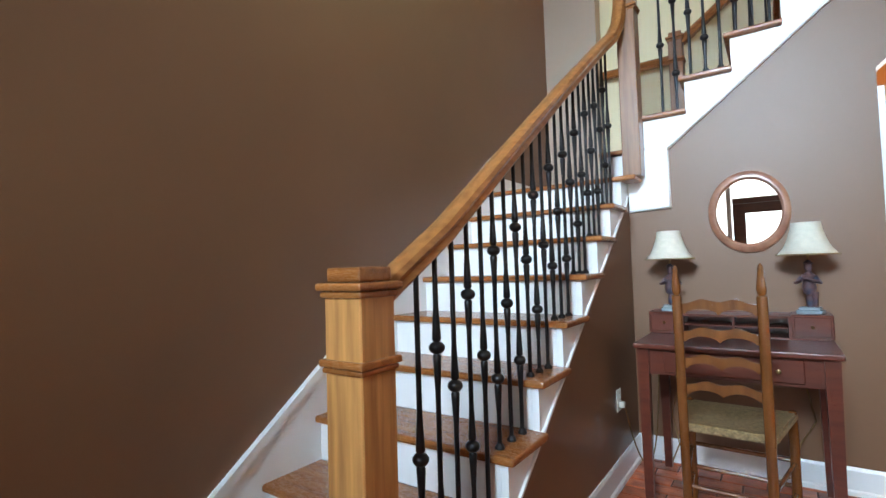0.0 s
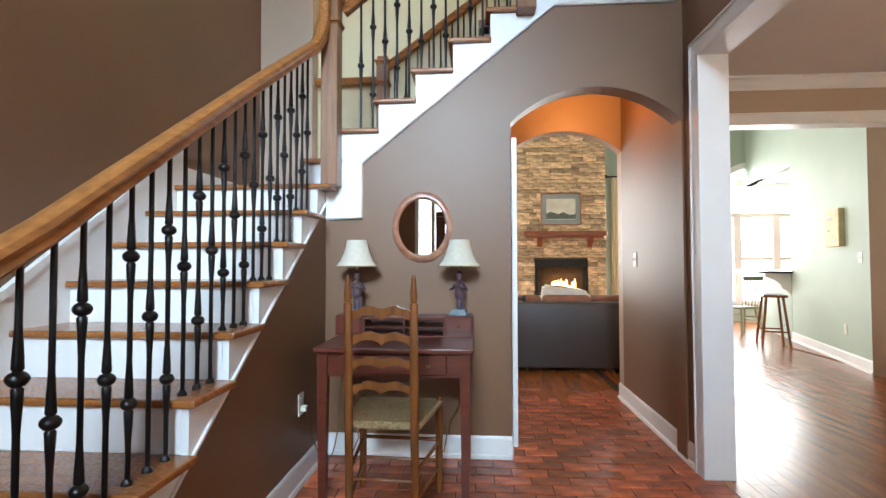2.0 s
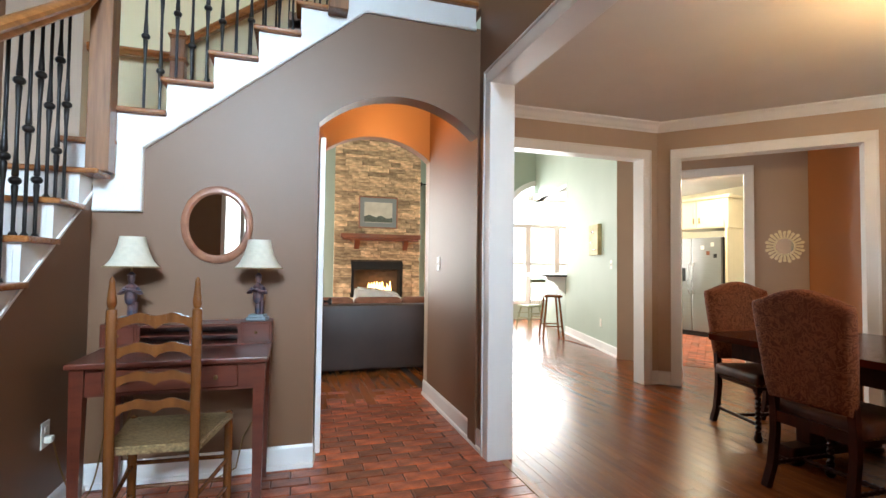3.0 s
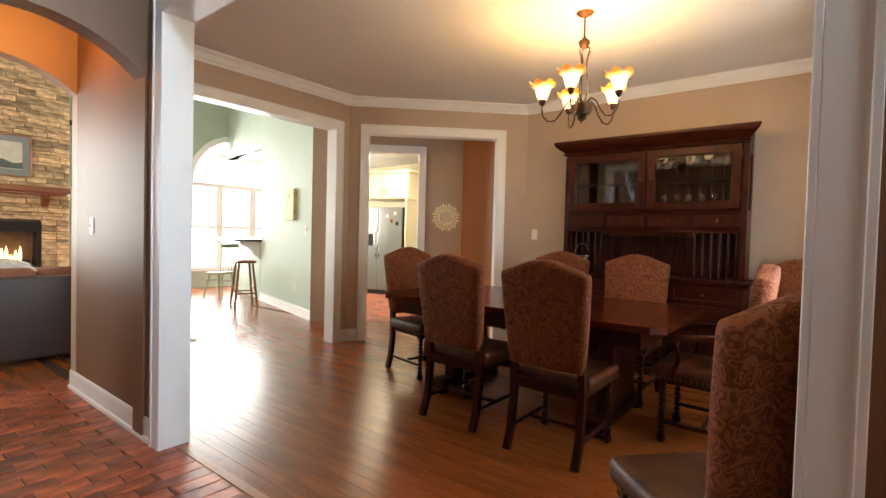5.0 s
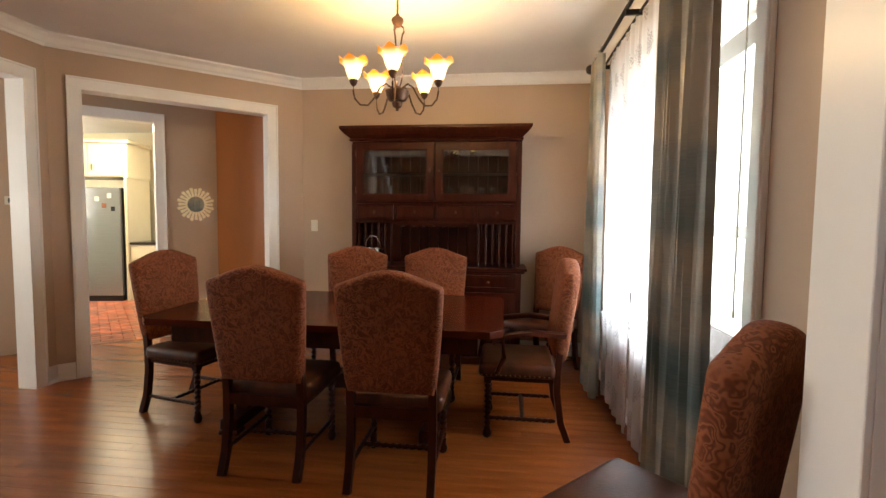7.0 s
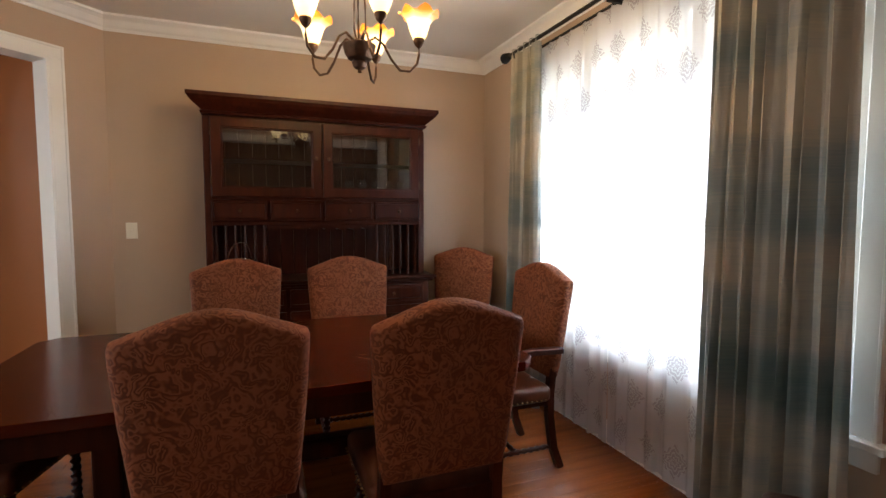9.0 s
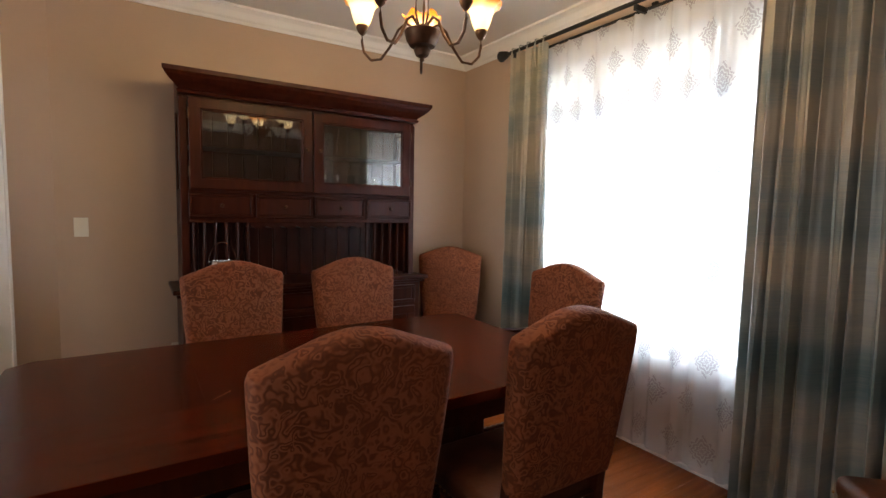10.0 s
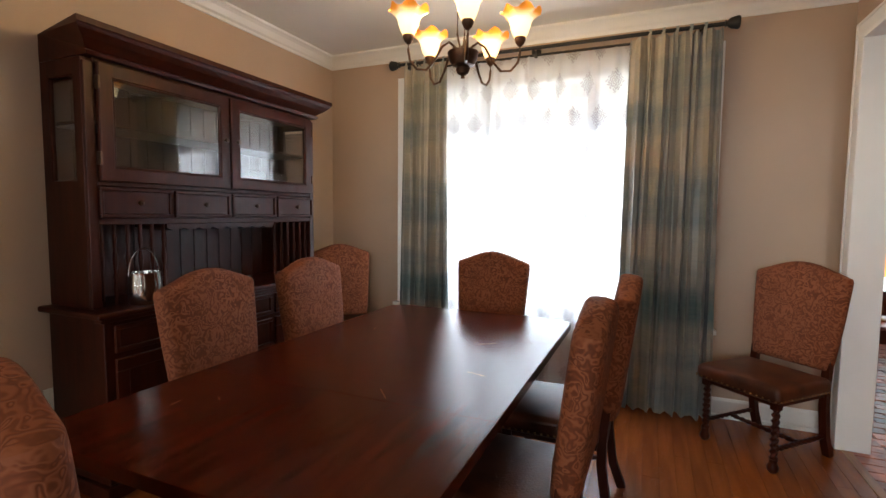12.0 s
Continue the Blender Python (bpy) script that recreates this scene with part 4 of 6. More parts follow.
part("glass", bm, MIRROR, mir, "silvered mirror glass")

ch = thing("ladderback_chair", pose(0.806, 4.515, 0, 0, 0, -3), "golden maple ladder-back chair with rush seat at the desk", "chair")
for sx in (-1, 1):
    bm = lathe([(0.013, 0), (0.018, 0.03), (0.019, 0.44), (0.019, 1.012), (0.018, 1.018), (0.010, 1.022), (0.015, 1.030), (0.018, 1.046), (0.015, 1.075), (0.010, 1.118), (0.0115, 1.124), (0.007, 1.138), (0.0, 1.147)], 12)
    p = part("back_post", bm, CHAIR_MAPLE, ch, smooth=True)
    p.location = (sx * 0.150, -0.20, 0)
    p.rotation_euler = (radians(2.0), 0, 0)
    p = part("front_leg", lathe([(0.012, 0), (0.019, 0.04), (0.020, 0.40), (0.016, 0.485), (0.0, 0.492)], 12), CHAIR_MAPLE, ch, smooth=True)
    p.location = (sx * 0.205, 0.20, 0)
    for z in (0.13, 0.26):
        part("side_rung", sweep([(sx * 0.150, -0.20, z), (sx * 0.205, 0.20, z)], circle(0.009, 8)), CHAIR_MAPLE, ch, smooth=True)
for z in (0.16, 0.27):
    part("front_rung", sweep([(-0.205, 0.20, z), (0.205, 0.20, z)], circle(0.010, 8)), CHAIR_MAPLE, ch, smooth=True)
for z in (0.12, 0.225):
    part("back_rung", sweep([(-0.150, -0.20, z), (0.150, -0.20, z)], circle(0.009, 8)), CHAIR_MAPLE, ch, smooth=True)
for z, hh in ((0.635, 0.058), (0.745, 0.058), (0.856, 0.060), (0.970, 0.062)):
    top, bot = [], []
    for i in range(29):
        x = -0.145 + 0.29 * i / 28
        q = abs(x) / 0.145
        top.append((x, z + hh / 2 - 0.010 + 0.014 * math.exp(-((q - 0.42) / 0.24) ** 2) - 0.010 * q * q))
        bot.append((x, z - hh / 2 + 0.024 * max(0.0, math.sin(min(1.0, q / 0.86) * math.pi)) ** 0.6))
    bm = prism(bot + top[::-1], -0.206 - (z - 0.4) * 0.035, -0.192 - (z - 0.4) * 0.035)
    part("slat", bm, CHAIR_MAPLE, ch)
bm = bmesh.new()
c = bm.verts.new((0, 0.0, 0.462))
edge = [(-0.172, -0.20), (0.172, -0.20), (0.225, 0.21), (-0.225, 0.21)]
vt, vb = [bm.verts.new((x, y, 0.482)) for x, y in edge], [bm.verts.new((x, y, 0.447)) for x, y in edge]
for i in range(4):
    bm.faces.new((vt[i], vt[(i + 1) % 4], c))
    bm.faces.new((vt[i], vb[i], vb[(i + 1) % 4], vt[(i + 1) % 4]))
bm.faces.new(vb)
bmesh.ops.bevel(bm, geom=[e for e in bm.edges if not (c in e.verts)], offset=0.008, segments=2, affect="EDGES")
part("seat", bm, RUSH, ch, "woven rush seat")


def wall_plate(name, m, kind, label):
    t = thing(name, m, label, name.replace("_", " "))
    part("plate", boxes((-0.036, -0.006, -0.058, 0.036, 0, 0.058), bevel=0.002), IVORY, t)
    if kind == "switch":
        part("toggle", boxes((-0.005, -0.016, -0.010, 0.005, -0.006, 0.012), bevel=0.001), IVORY, t)
    else:
        for z in (-0.022, 0.022):
            part("socket", boxes((-0.014, -0.0085, z - 0.014, 0.014, -0.006, z + 0.014), bevel=0.003), IVORY, t)
    return t


EASTFACE = lambda y, z, x=EAST: pose(x, y, z, 0, 0, -90)
wall_plate("light_switch", EASTFACE(4.728, 1.256), "switch", "ivory toggle switch on the tan wall")
wall_plate("wall_outlet", EASTFACE(4.235, 0.425), "outlet", "ivory outlet beside the china cabinet")
wall_plate("wall_outlet", pose(SIDE, 4.73, 0.432, 0, 0, 90), "outlet", "ivory outlet on the brown stair side")
wall_plate("light_switch", pose(HX, 6.10, 1.22, 0, 0, -90), "switch", "ivory switch on the hall wall")
gmid = lambda d, z: GM @ pose(d, 0, z, 0, 0, 180)
wall_plate("light_switch", gmid(0.22, 1.25), "switch", "ivory switch on the green wall")
wall_plate("wall_outlet", gmid(0.62, 0.40), "outlet", "ivory outlet on the green wall")
cord = thing("lamp_cord", pose(0, 0, 0), "pale gold lamp cord hanging to the outlet", "cord")
pl = []
for i in range(22):
    f = i / 21
    pl.append((SIDE + 0.03 + 0.12 * math.sin(f * 1.6), 4.73 + 0.30 * f, 0.42 - 0.42 * 4 * f * (1 - f) * 0.92 + 0.18 * f * f))
part("cable", sweep(pl, circle(0.004, 6)), BRASS, cord, smooth=True)
part("plug", boxes((SIDE + 0.006, 4.715, 0.395, SIDE + 0.035, 4.745, 0.425), bevel=0.004), IVORY, cord)
cord2 = thing("lamp_cord", pose(0, 0, 0), "pale gold lamp cord behind the desk", "cord")
part("cable", sweep([(0.46, 5.12, 0.76), (0.47, 5.11, 0.6), (0.50, 5.12, 0.45), (0.46, 5.11, 0.3), (0.49, 5.12, 0.12), (0.45, 5.08, 0.012)], circle(0.004, 6)), BRASS, cord2, smooth=True)
part("cable", sweep([(1.10, 5.12, 0.76), (1.09, 5.11, 0.5), (1.12, 5.12, 0.34), (1.05, 5.11, 0.22), (1.02, 5.09, 0.06), (0.9, 5.06, 0.012)], circle(0.004, 6)), BRASS, cord2, smooth=True)

# open door at the side of the short hall
hd = thing("hall_door", pose(1.468, DESK_Y + 0.16, 0, 0, 0, 88.5), "white panelled door standing open in the short hall", "door")
part("leaf", boxes((0.0, -0.018, 0.01, 0.72, 0.018, 2.02), bevel=0.003), TRIM, hd)
part("knob", lathe([(0.022, 0), (0.022, 0.004), (0.008, 0.008), (0.008, 0.03), (0.024, 0.042), (0.022, 0.056), (0.0, 0.062)], 12, m=Matrix.Translation((0.07, -0.018, 0.96)) @ Matrix.Rotation(radians(90), 4, "X")), BLACK, hd, "black knob", smooth=True)

# front door and glazing, seen in the mirror
fd = thing("front_door", pose(0.86, FRONT, 0), "dark red wooden front door with a tall glass light", "door")
part("leaf", boxes((-0.46, -0.10, 0, -0.27, -0.05, 2.15), (0.27, -0.10, 0, 0.46, -0.05, 2.15), (-0.27, -0.10, 0, 0.27, -0.05, 0.5), (-0.27, -0.10, 1.98, 0.27, -0.05, 2.15), (-0.46, -0.10, 2.152, 0.46, -0.02, 2.25), bevel=0.004), MAHOGANY, fd)
part("pane", boxes((-0.27, -0.078, 0.5, 0.27, -0.072, 1.98)), PANE, fd)
for x0, x1 in ((-0.02, 0.38), (1.34, 1.75)):
    sl = tagged(thing("sidelight", pose(0, FRONT, 0), "white framed sidelight beside the front door", "window"), kind="structure")
    part("frame", boxes((x0, -0.12, 0, x0 + 0.07, 0.01, 2.8), (x1 - 0.07, -0.12, 0, x1, 0.01, 2.8), (x0 + 0.07, -0.12, 0, x1 - 0.07, 0.01, 0.3), (x0 + 0.07, -0.12, 2.72, x1 - 0.07, 0.01, 2.8), bevel=0.003), TRIM, sl)
    part("pane", boxes((x0 + 0.07, -0.07, 0.3, x1 - 0.07, -0.064, 2.72)), PANE, sl)
uw = tagged(thing("window_2", pose(0, FRONT, 0), "white framed upper window over the front door", "window"), kind="structure")
part("window_frame", boxes((-0.02, -0.12, 3.0, 0.06, 0.01, 4.8), (1.67, -0.12, 3.0, 1.75, 0.01, 4.8), (0.06, -0.12, 3.0, 1.67, 0.01, 3.08), (0.06, -0.12, 4.72, 1.67, 0.01, 4.8), (0.83, -0.10, 3.08, 0.90, 0.0, 4.72), bevel=0.003), TRIM, uw)

# lamp table across the foyer
tb = thing("side_table", pose(2.10, 1.20, 0), "dark red wooden side table by the foyer wall", "table")
part("tabletop", boxes((-0.34, -0.25, 0.60, 0.30, 0.25, 0.625), bevel=0.005), MAHOGANY, tb)
part("apron", boxes((-0.30, -0.22, 0.50, 0.27, 0.22, 0.60)), DARKWOOD, tb)
for sx, sy in ((-0.28, -0.2), (0.25, -0.2), (-0.28, 0.2), (0.25, 0.2)):
    part("leg", boxes((sx - 0.022, sy - 0.022, 0, sx + 0.022, sy + 0.022, 0.50), bevel=0.004), DARKWOOD, tb)
ll = thing("table_lamp", pose(2.16, 1.18, 0.625), "lit table lamp with a pleated amber shade", "lamp")
part("base", lathe([(0.075, 0), (0.075, 0.012), (0.03, 0.03), (0.05, 0.07), (0.045, 0.11), (0.015, 0.14), (0.012, 0.33)], 14), BRASS, ll, smooth=True)
bm = bmesh.new()
rings = [[bm.verts.new(((r + 0.003 * (-1) ** i) * math.cos(math.pi * i / 24), (r + 0.003 * (-1) ** i) * math.sin(math.pi * i / 24), z)) for i in range(48)] for r, z in ((0.15, 0.33), (0.10, 0.58), (0.097, 0.58), (0.147, 0.33))]
for a, b in zip(rings, rings[1:] + rings[:1]):
    for i in range(48):
        bm.faces.new((a[i], a[(i + 1) % 48], b[(i + 1) % 48], b[i]))
part("shade", bm, LIT_SHADE, ll, "glowing pleated shade")
part("bulb", lathe([(0.012, 0.33), (0.012, 0.37), (0.028, 0.41), (0.022, 0.445), (0.0, 0.455)], 12), LIT_SHADE, ll, smooth=True)

# ---- dining room ----
tbl = thing("dining_table", pose(4.664, 3.81, 0), "long dark mahogany trestle table, scratched, with leaf seams", "table")
X, Y, c = 0.588, 1.045, 0.07
def leaf(y0, y1, clip0, clip1):
    a, b = (c if clip0 else 0), (c if clip1 else 0)
    pts = [(-X + a, y0), (X - a, y0)] + ([(X, y0 + a)] if a else []) + ([(X, y1 - b)] if b else []) + [(X - b, y1), (-X + b, y1)] + ([(-X, y1 - b)] if b else []) + ([(-X, y0 + a)] if a else [])
    bm = prism(pts, 0.712, 0.752, "z")
    bmesh.ops.bevel(bm, geom=list(bm.edges), offset=0.0014, segments=1, affect="EDGES")
    part("tabletop", bm, DARKTOP, tbl)
leaf(-Y, -0.4632, 1, 0)
leaf(-0.463, 0.463, 0, 0)
leaf(0.4632, Y + 0.035, 0, 1)
rw_ = random.Random(4)
for i in range(9):
    x, y, a, q = rw_.uniform(-0.45, 0.45), rw_.uniform(-0.5, 0.95), rw_.uniform(0, 180), rw_.uniform(0.008, 0.05)
    p = part("scratch", boxes((-q, -0.0008, 0, q, 0.0008, 0.0006)), RUSH, tbl, "pale scratch in the finish")
    p.matrix_basis = pose(x, y, 0.752, 0, 0, a)
part("apron", boxes((-X + 0.09, -Y + 0.14, 0.60, -X + 0.115, Y - 0.14, 0.712), (X - 0.115, -Y + 0.14, 0.60, X - 0.09, Y - 0.14, 0.712), (-X + 0.115, -Y + 0.14, 0.60, X - 0.115, -Y + 0.165, 0.712), (-X + 0.115, Y - 0.165, 0.60, X - 0.115, Y - 0.14, 0.712)), DARKWOOD, tbl)
for sy in (-1, 1):
    bm = boxes((-0.24, sy * 0.62 - 0.05, 0.10, 0.24, sy * 0.62 + 0.05, 0.60), (-0.40, sy * 0.62 - 0.06, 0.03, 0.40, sy * 0.62 + 0.06, 0.10), bevel=0.012, seg=2)
    for sx in (-1, 1):
        add_box(bm, sx * 0.36 - 0.05, sy * 0.62 - 0.065, 0, sx * 0.36 + 0.05, sy * 0.62 + 0.065, 0.03, 0.008)
    part("trestle", bm, DARKWOOD, tbl)
part("stretcher", boxes((-0.04, -0.57, 0.20, 0.04, 0.57, 0.30), bevel=0.008), DARKWOOD, tbl)


def twist(h, r=0.017, turns=4.5, seg=10, rings=40):
    """A barley-twist leg from the floor up."""
    bm = bmesh.new()
    prev = None
    for j in range(rings + 1):
        z = h * j / rings
        ph = 2 * math.pi * turns * j / rings
        ring = []
        for i in range(seg):
            a = 2 * math.pi * i / seg
            rr = r * (1 + 0.30 * math.cos(2 * (a - ph) / 1.0))
            ring.append(bm.verts.new((rr * math.cos(a), rr * math.sin(a), z)))
        if prev:
            for i in range(seg):
                bm.faces.new((prev[i], prev[(i + 1) % seg], ring[(i + 1) % seg], ring[i]))
        else:
            bm.faces.new(ring)
        prev = ring
    bm.faces.new(prev)
    return bm


def pillow_slab(outline, y0, y1, bulge, bev):
    """An upholstered slab: an (x, z) outline with round edges and swollen faces."""
    bm = bmesh.new()
    cx_, cz_ = 0.0, sum(z for _, z in outline) / len(outline)
    hx = max(abs(x) for x, _ in outline)
    hz = max(abs(z - cz_) for _, z in outline)
    loops = [(y0 - bulge, 0.45 * hx), (y0 - bulge * 0.7, 0.22 * hx)]
    loops += [(y0 + bev * (1 - math.sin(a)), bev * (1 - math.cos(a))) for a in [math.pi / 2 * (1 - i / 5) for i in range(6)]]
    loops += [(y0 + y1 - y, inset) for y, inset in loops[::-1]]
    rings = [[bm.verts.new((x * (1 - ins / hx), y, cz_ + (z - cz_) * (1 - ins / hz))) for x, z in outline] for y, ins in loops]
    k = len(outline)
    for a, b in zip(rings, rings[1:]):
        for i in range(k):
            bm.faces.new((a[i], a[(i + 1) % k], b[(i + 1) % k], b[i]))
    bm.faces.new(rings[0])
    bm.faces.new(rings[-1])
    return bm


def back_outline():
    pts = [(-0.215, 0.50), (0.215, 0.50), (0.229, 0.56), (0.250, 0.80), (0.261, 0.985), (0.262, 1.015), (0.256, 1.033)]
    for i in range(1, 16):
        f = i / 16
        pts.append((0.247 - 0.494 * f, 1.042 + 0.066 * math.sin(math.pi * f) ** 1.4))
    return pts + [(-0.256, 1.033), (-0.262, 1.015), (-0.261, 0.985), (-0.250, 0.80), (-0.229, 0.56)]


def dining_chair(m, arms=False, label=""):
    t = thing("dining_armchair" if arms else "dining_chair", m, label or "upholstered dining chair in rust paisley with a brown leather seat", "chair", "chairs of the dining room")
    tilt = Matrix.Translation((0, -0.20, 0.48)) @ Matrix.Rotation(radians(7), 4, "X") @ Matrix.Translation((0, 0.20, -0.48))
    bm = pillow_slab(back_outline(), -0.255, -0.165, 0.006, 0.042)
    bmesh.ops.transform(bm, matrix=tilt, verts=bm.verts)
    part("backrest", bm, PAISLEY, t, "rust paisley camel-back upholstery", smooth=True)
    bm = bmesh.new()
    add_box(bm, -0.25, -0.19, 0.385, 0.25, 0.27, 0.475, 0.032, seg=4)
    for v in bm.verts:
        if v.co.z > 0.44:
            v.co.z += 0.018 * max(0, 1 - (v.co.x / 0.25) ** 2) * max(0, 1 - ((v.co.y - 0.04) / 0.24) ** 2)
    seat = part("seat", bm, LEATHER, t, "brown leather seat", smooth=True)
    bm = bmesh.new()
    for i in range(15):
        f = i / 14
        for q in ((-0.235 + 0.47 * f, 0.272, 0), (-0.252, -0.15 + 0.40 * f, 1), (0.252, -0.15 + 0.40 * f, 1)):
            bmesh.ops.create_icosphere(bm, subdivisions=1, radius=0.0055, matrix=Matrix.Translation((q[0], q[1], 0.405)))
    tagged(part("nailheads", bm, BRASS, seat), kind="stuff")
    for sx in (-1, 1):
        p = part("front_leg", twist(0.30), DARKWOOD, t, smooth=True)
        p.location = (sx * 0.205, 0.215, 0.075)
        part("foot", lathe([(0.016, 0), (0.026, 0.012), (0.028, 0.035), (0.018, 0.055), (0.022, 0.075)], 10, m=Matrix.Translation((sx * 0.205, 0.215, 0))), DARKWOOD, t, smooth=True)
        part("leg_block", boxes((sx * 0.205 - 0.022, 0.193, 0.345, sx * 0.205 + 0.022, 0.237, 0.390), bevel=0.003), DARKWOOD, t)
        bm = sweep([(sx * 0.205, -0.27, 0.0), (sx * 0.205, -0.225, 0.12), (sx * 0.205, -0.20, 0.30), (sx * 0.205, -0.20, 0.42), (sx * 0.205, -0.213, 0.56)], [(-0.019, -0.019), (0.019, -0.019), (0.019, 0.019), (-0.019, 0.019)], up=(0, 1, 0))
        part("back_leg", bm, DARKWOOD, t)
        p = part("side_stretcher", twist(0.40, 0.012, 5, 8, 30), DARKWOOD, t, smooth=True)
        p.matrix_basis = Matrix.Translation((sx * 0.205, 0.205, 0.125)) @ Matrix.Rotation(radians(90), 4, "X")
    p = part("cross_stretcher", twist(0.39, 0.012, 5, 8, 30), DARKWOOD, t, smooth=True)
    p.matrix_basis = Matrix.Translation((-0.195, 0.0, 0.125)) @ Matrix.Rotation(radians(90), 4, "Y")
    part("seat_rail", boxes((-0.19, -0.215, 0.36, 0.19, -0.185, 0.42), (-0.215, -0.18, 0.36, -0.19, 0.20, 0.39), (0.19, -0.18, 0.36, 0.215, 0.20, 0.39), (-0.18, 0.205, 0.36, 0.18, 0.225, 0.39)), DARKWOOD, t)
    if arms:
        for sx in (-1, 1):
            a = part("arm", sweep([(sx * 0.245, -0.24, 0.66), (sx * 0.27, -0.05, 0.675), (sx * 0.275, 0.10, 0.655), (sx * 0.275, 0.17, 0.64), (sx * 0.275, 0.19, 0.61)], [(-0.022, -0.014), (0.022, -0.014), (0.022, 0.010), (0.012, 0.018), (-0.012, 0.018), (-0.022, 0.010)]), DARKWOOD, t, smooth=True)
            part("arm_support", sweep([(sx * 0.262, 0.16, 0.42), (sx * 0.275, 0.12, 0.52), (sx * 0.275, 0.13, 0.65)], circle(0.016, 8)), DARKWOOD, a, smooth=True)
    return t


CH_N = dining_chair(pose(4.66, 4.90, 0, 0, 0, 168), label="rust paisley dining chair turned slightly away from the table end")
first = dining_chair(pose(4.10, 3.995, 0, 0, 0, -91), label="rust paisley dining chair pushed up to the dark table")
copy_thing(first, pose(4.035, 3.305, 0, 0, 0, -90))
copy_thing(first, pose(5.275, 4.003, 0, 0, 0, 91))
copy_thing(first, pose(5.24, 3.334, 0, 0, 0, 89))
dining_chair(pose(4.69, 2.64, 0, 0, 0, 0), True, "rust paisley armchair at the head of the table")
sw = copy_thing(first, pose(3.03, 2.325, 0, 0, 0, -44))
tagged(sw, "rust paisley dining chair standing against the tan wall")
se = copy_thing(first, pose(5.86, 2.42, 0, 0, 0, 52))
tagged(se, "rust paisley dining chair tucked into the corner by the cabinet")

# china cabinet: x to its right as one faces it, y into the wall
CM = pose(EAST - 0.004, 3.42, 0, 0, 0, -90)
cab = thing("china_cabinet", CM, "tall dark walnut china cabinet with glass doors and spindles", "cabinet")
base = part("base_cabinet", boxes((-0.81, -0.42, 0.07, 0.81, 0, 0.87), (-0.83, -0.44, 0, 0.83, 0, 0.07), bevel=0.004), DARKWOOD, cab)
part("counter", boxes((-0.86, -0.465, 0.872, 0.86, 0, 0.90), (-0.84, -0.45, 0.85, 0.84, -0.40, 0.872), bevel=0.008, seg=2), DARKWOOD, cab)


def panel_front(name, x0, x1, z0, z1, y, knobs, parent, split=0.022):
    p = part(name, boxes((x0, y - 0.020, z0, x1, y - 0.002, z0 + split), (x0, y - 0.020, z1 - split, x1, y - 0.002, z1), (x0, y - 0.020, z0 + split, x0 + split, y - 0.002, z1 - split), (x1 - split, y - 0.020, z0 + split, x1, y - 0.002, z1 - split),
                         (x0 + split, y - 0.010, z0 + split, x1 - split, y - 0.002, z1 - split), bevel=0.003), DARKWOOD, parent)
    for kx in knobs:
        part("knob", lathe([(0.005, 0), (0.005, 0.012), (0.013, 0.018), (0.012, 0.028), (0.0, 0.032)], 10, m=Matrix.Translation((kx, y - 0.012, (z0 + z1) / 2)) @ Matrix.Rotation(radians(90), 4, "X")), BRONZE, p, smooth=True)
    return p


for i in range(3):
    x0 = -0.77 + i * 0.52
    panel_front("drawer", x0, x0 + 0.49, 0.70, 0.83, -0.42, (x0 + 0.245,), base)
for i in (0, 2):
    x0 = -0.77 + i * 0.52
    panel_front("door", x0, x0 + 0.49, 0.10, 0.67, -0.42, (x0 + (0.44 if i == 0 else 0.05),), base, 0.06)
for z in (0.10, 0.295, 0.49):
    panel_front("drawer", -0.25, 0.24, z, z + 0.18, -0.42, (0.0,), base)
# upper case
part("side_panel", ring_frame((-0.31, 0.90, 0.0, 2.06), (-0.25, 1.50, -0.07, 1.98), -0.80, -0.775, "x"), DARKWOOD, cab)
part("side_panel", ring_frame((-0.31, 0.90, 0.0, 2.06), (-0.25, 1.50, -0.07, 1.98), 0.775, 0.80, "x"), DARKWOOD, cab)
for x in (-0.79, 0.785):
    part("side_glass", boxes((x, -0.25, 1.50, x + 0.004, -0.07, 1.96)), CABGLASS, cab)
for i in range(16):
    part("back_board", boxes((-0.775 + i * 0.0969, -0.020, 0.90, -0.775 + i * 0.0969 + 0.0945, -0.006, 2.04), bevel=0.003), DARKWOOD, cab)
part("shelf", boxes((-0.775, -0.30, 1.479, 0.775, -0.02, 1.503)), DARKWOOD, cab)
part("shelf", boxes((-0.775, -0.30, 1.765, 0.775, -0.02, 1.782)), DARKWOOD, cab)
part("top_board", boxes((-0.774, -0.309, 2.02, 0.774, -0.021, 2.058)), DARKWOOD, cab)
part("face_frame", boxes((-0.80, -0.33, 0.90, -0.755, -0.31, 2.04), (0.755, -0.33, 0.90, 0.80, -0.31, 2.04), (-0.02, -0.33, 1.50, 0.02, -0.31, 2.04), (-0.755, -0.33, 2.04, 0.755, -0.31, 2.06), (-0.755, -0.33, 1.478, 0.755, -0.31, 1.50), (-0.755, -0.33, 1.295, 0.755, -0.31, 1.325), bevel=0.003), DARKWOOD, cab)
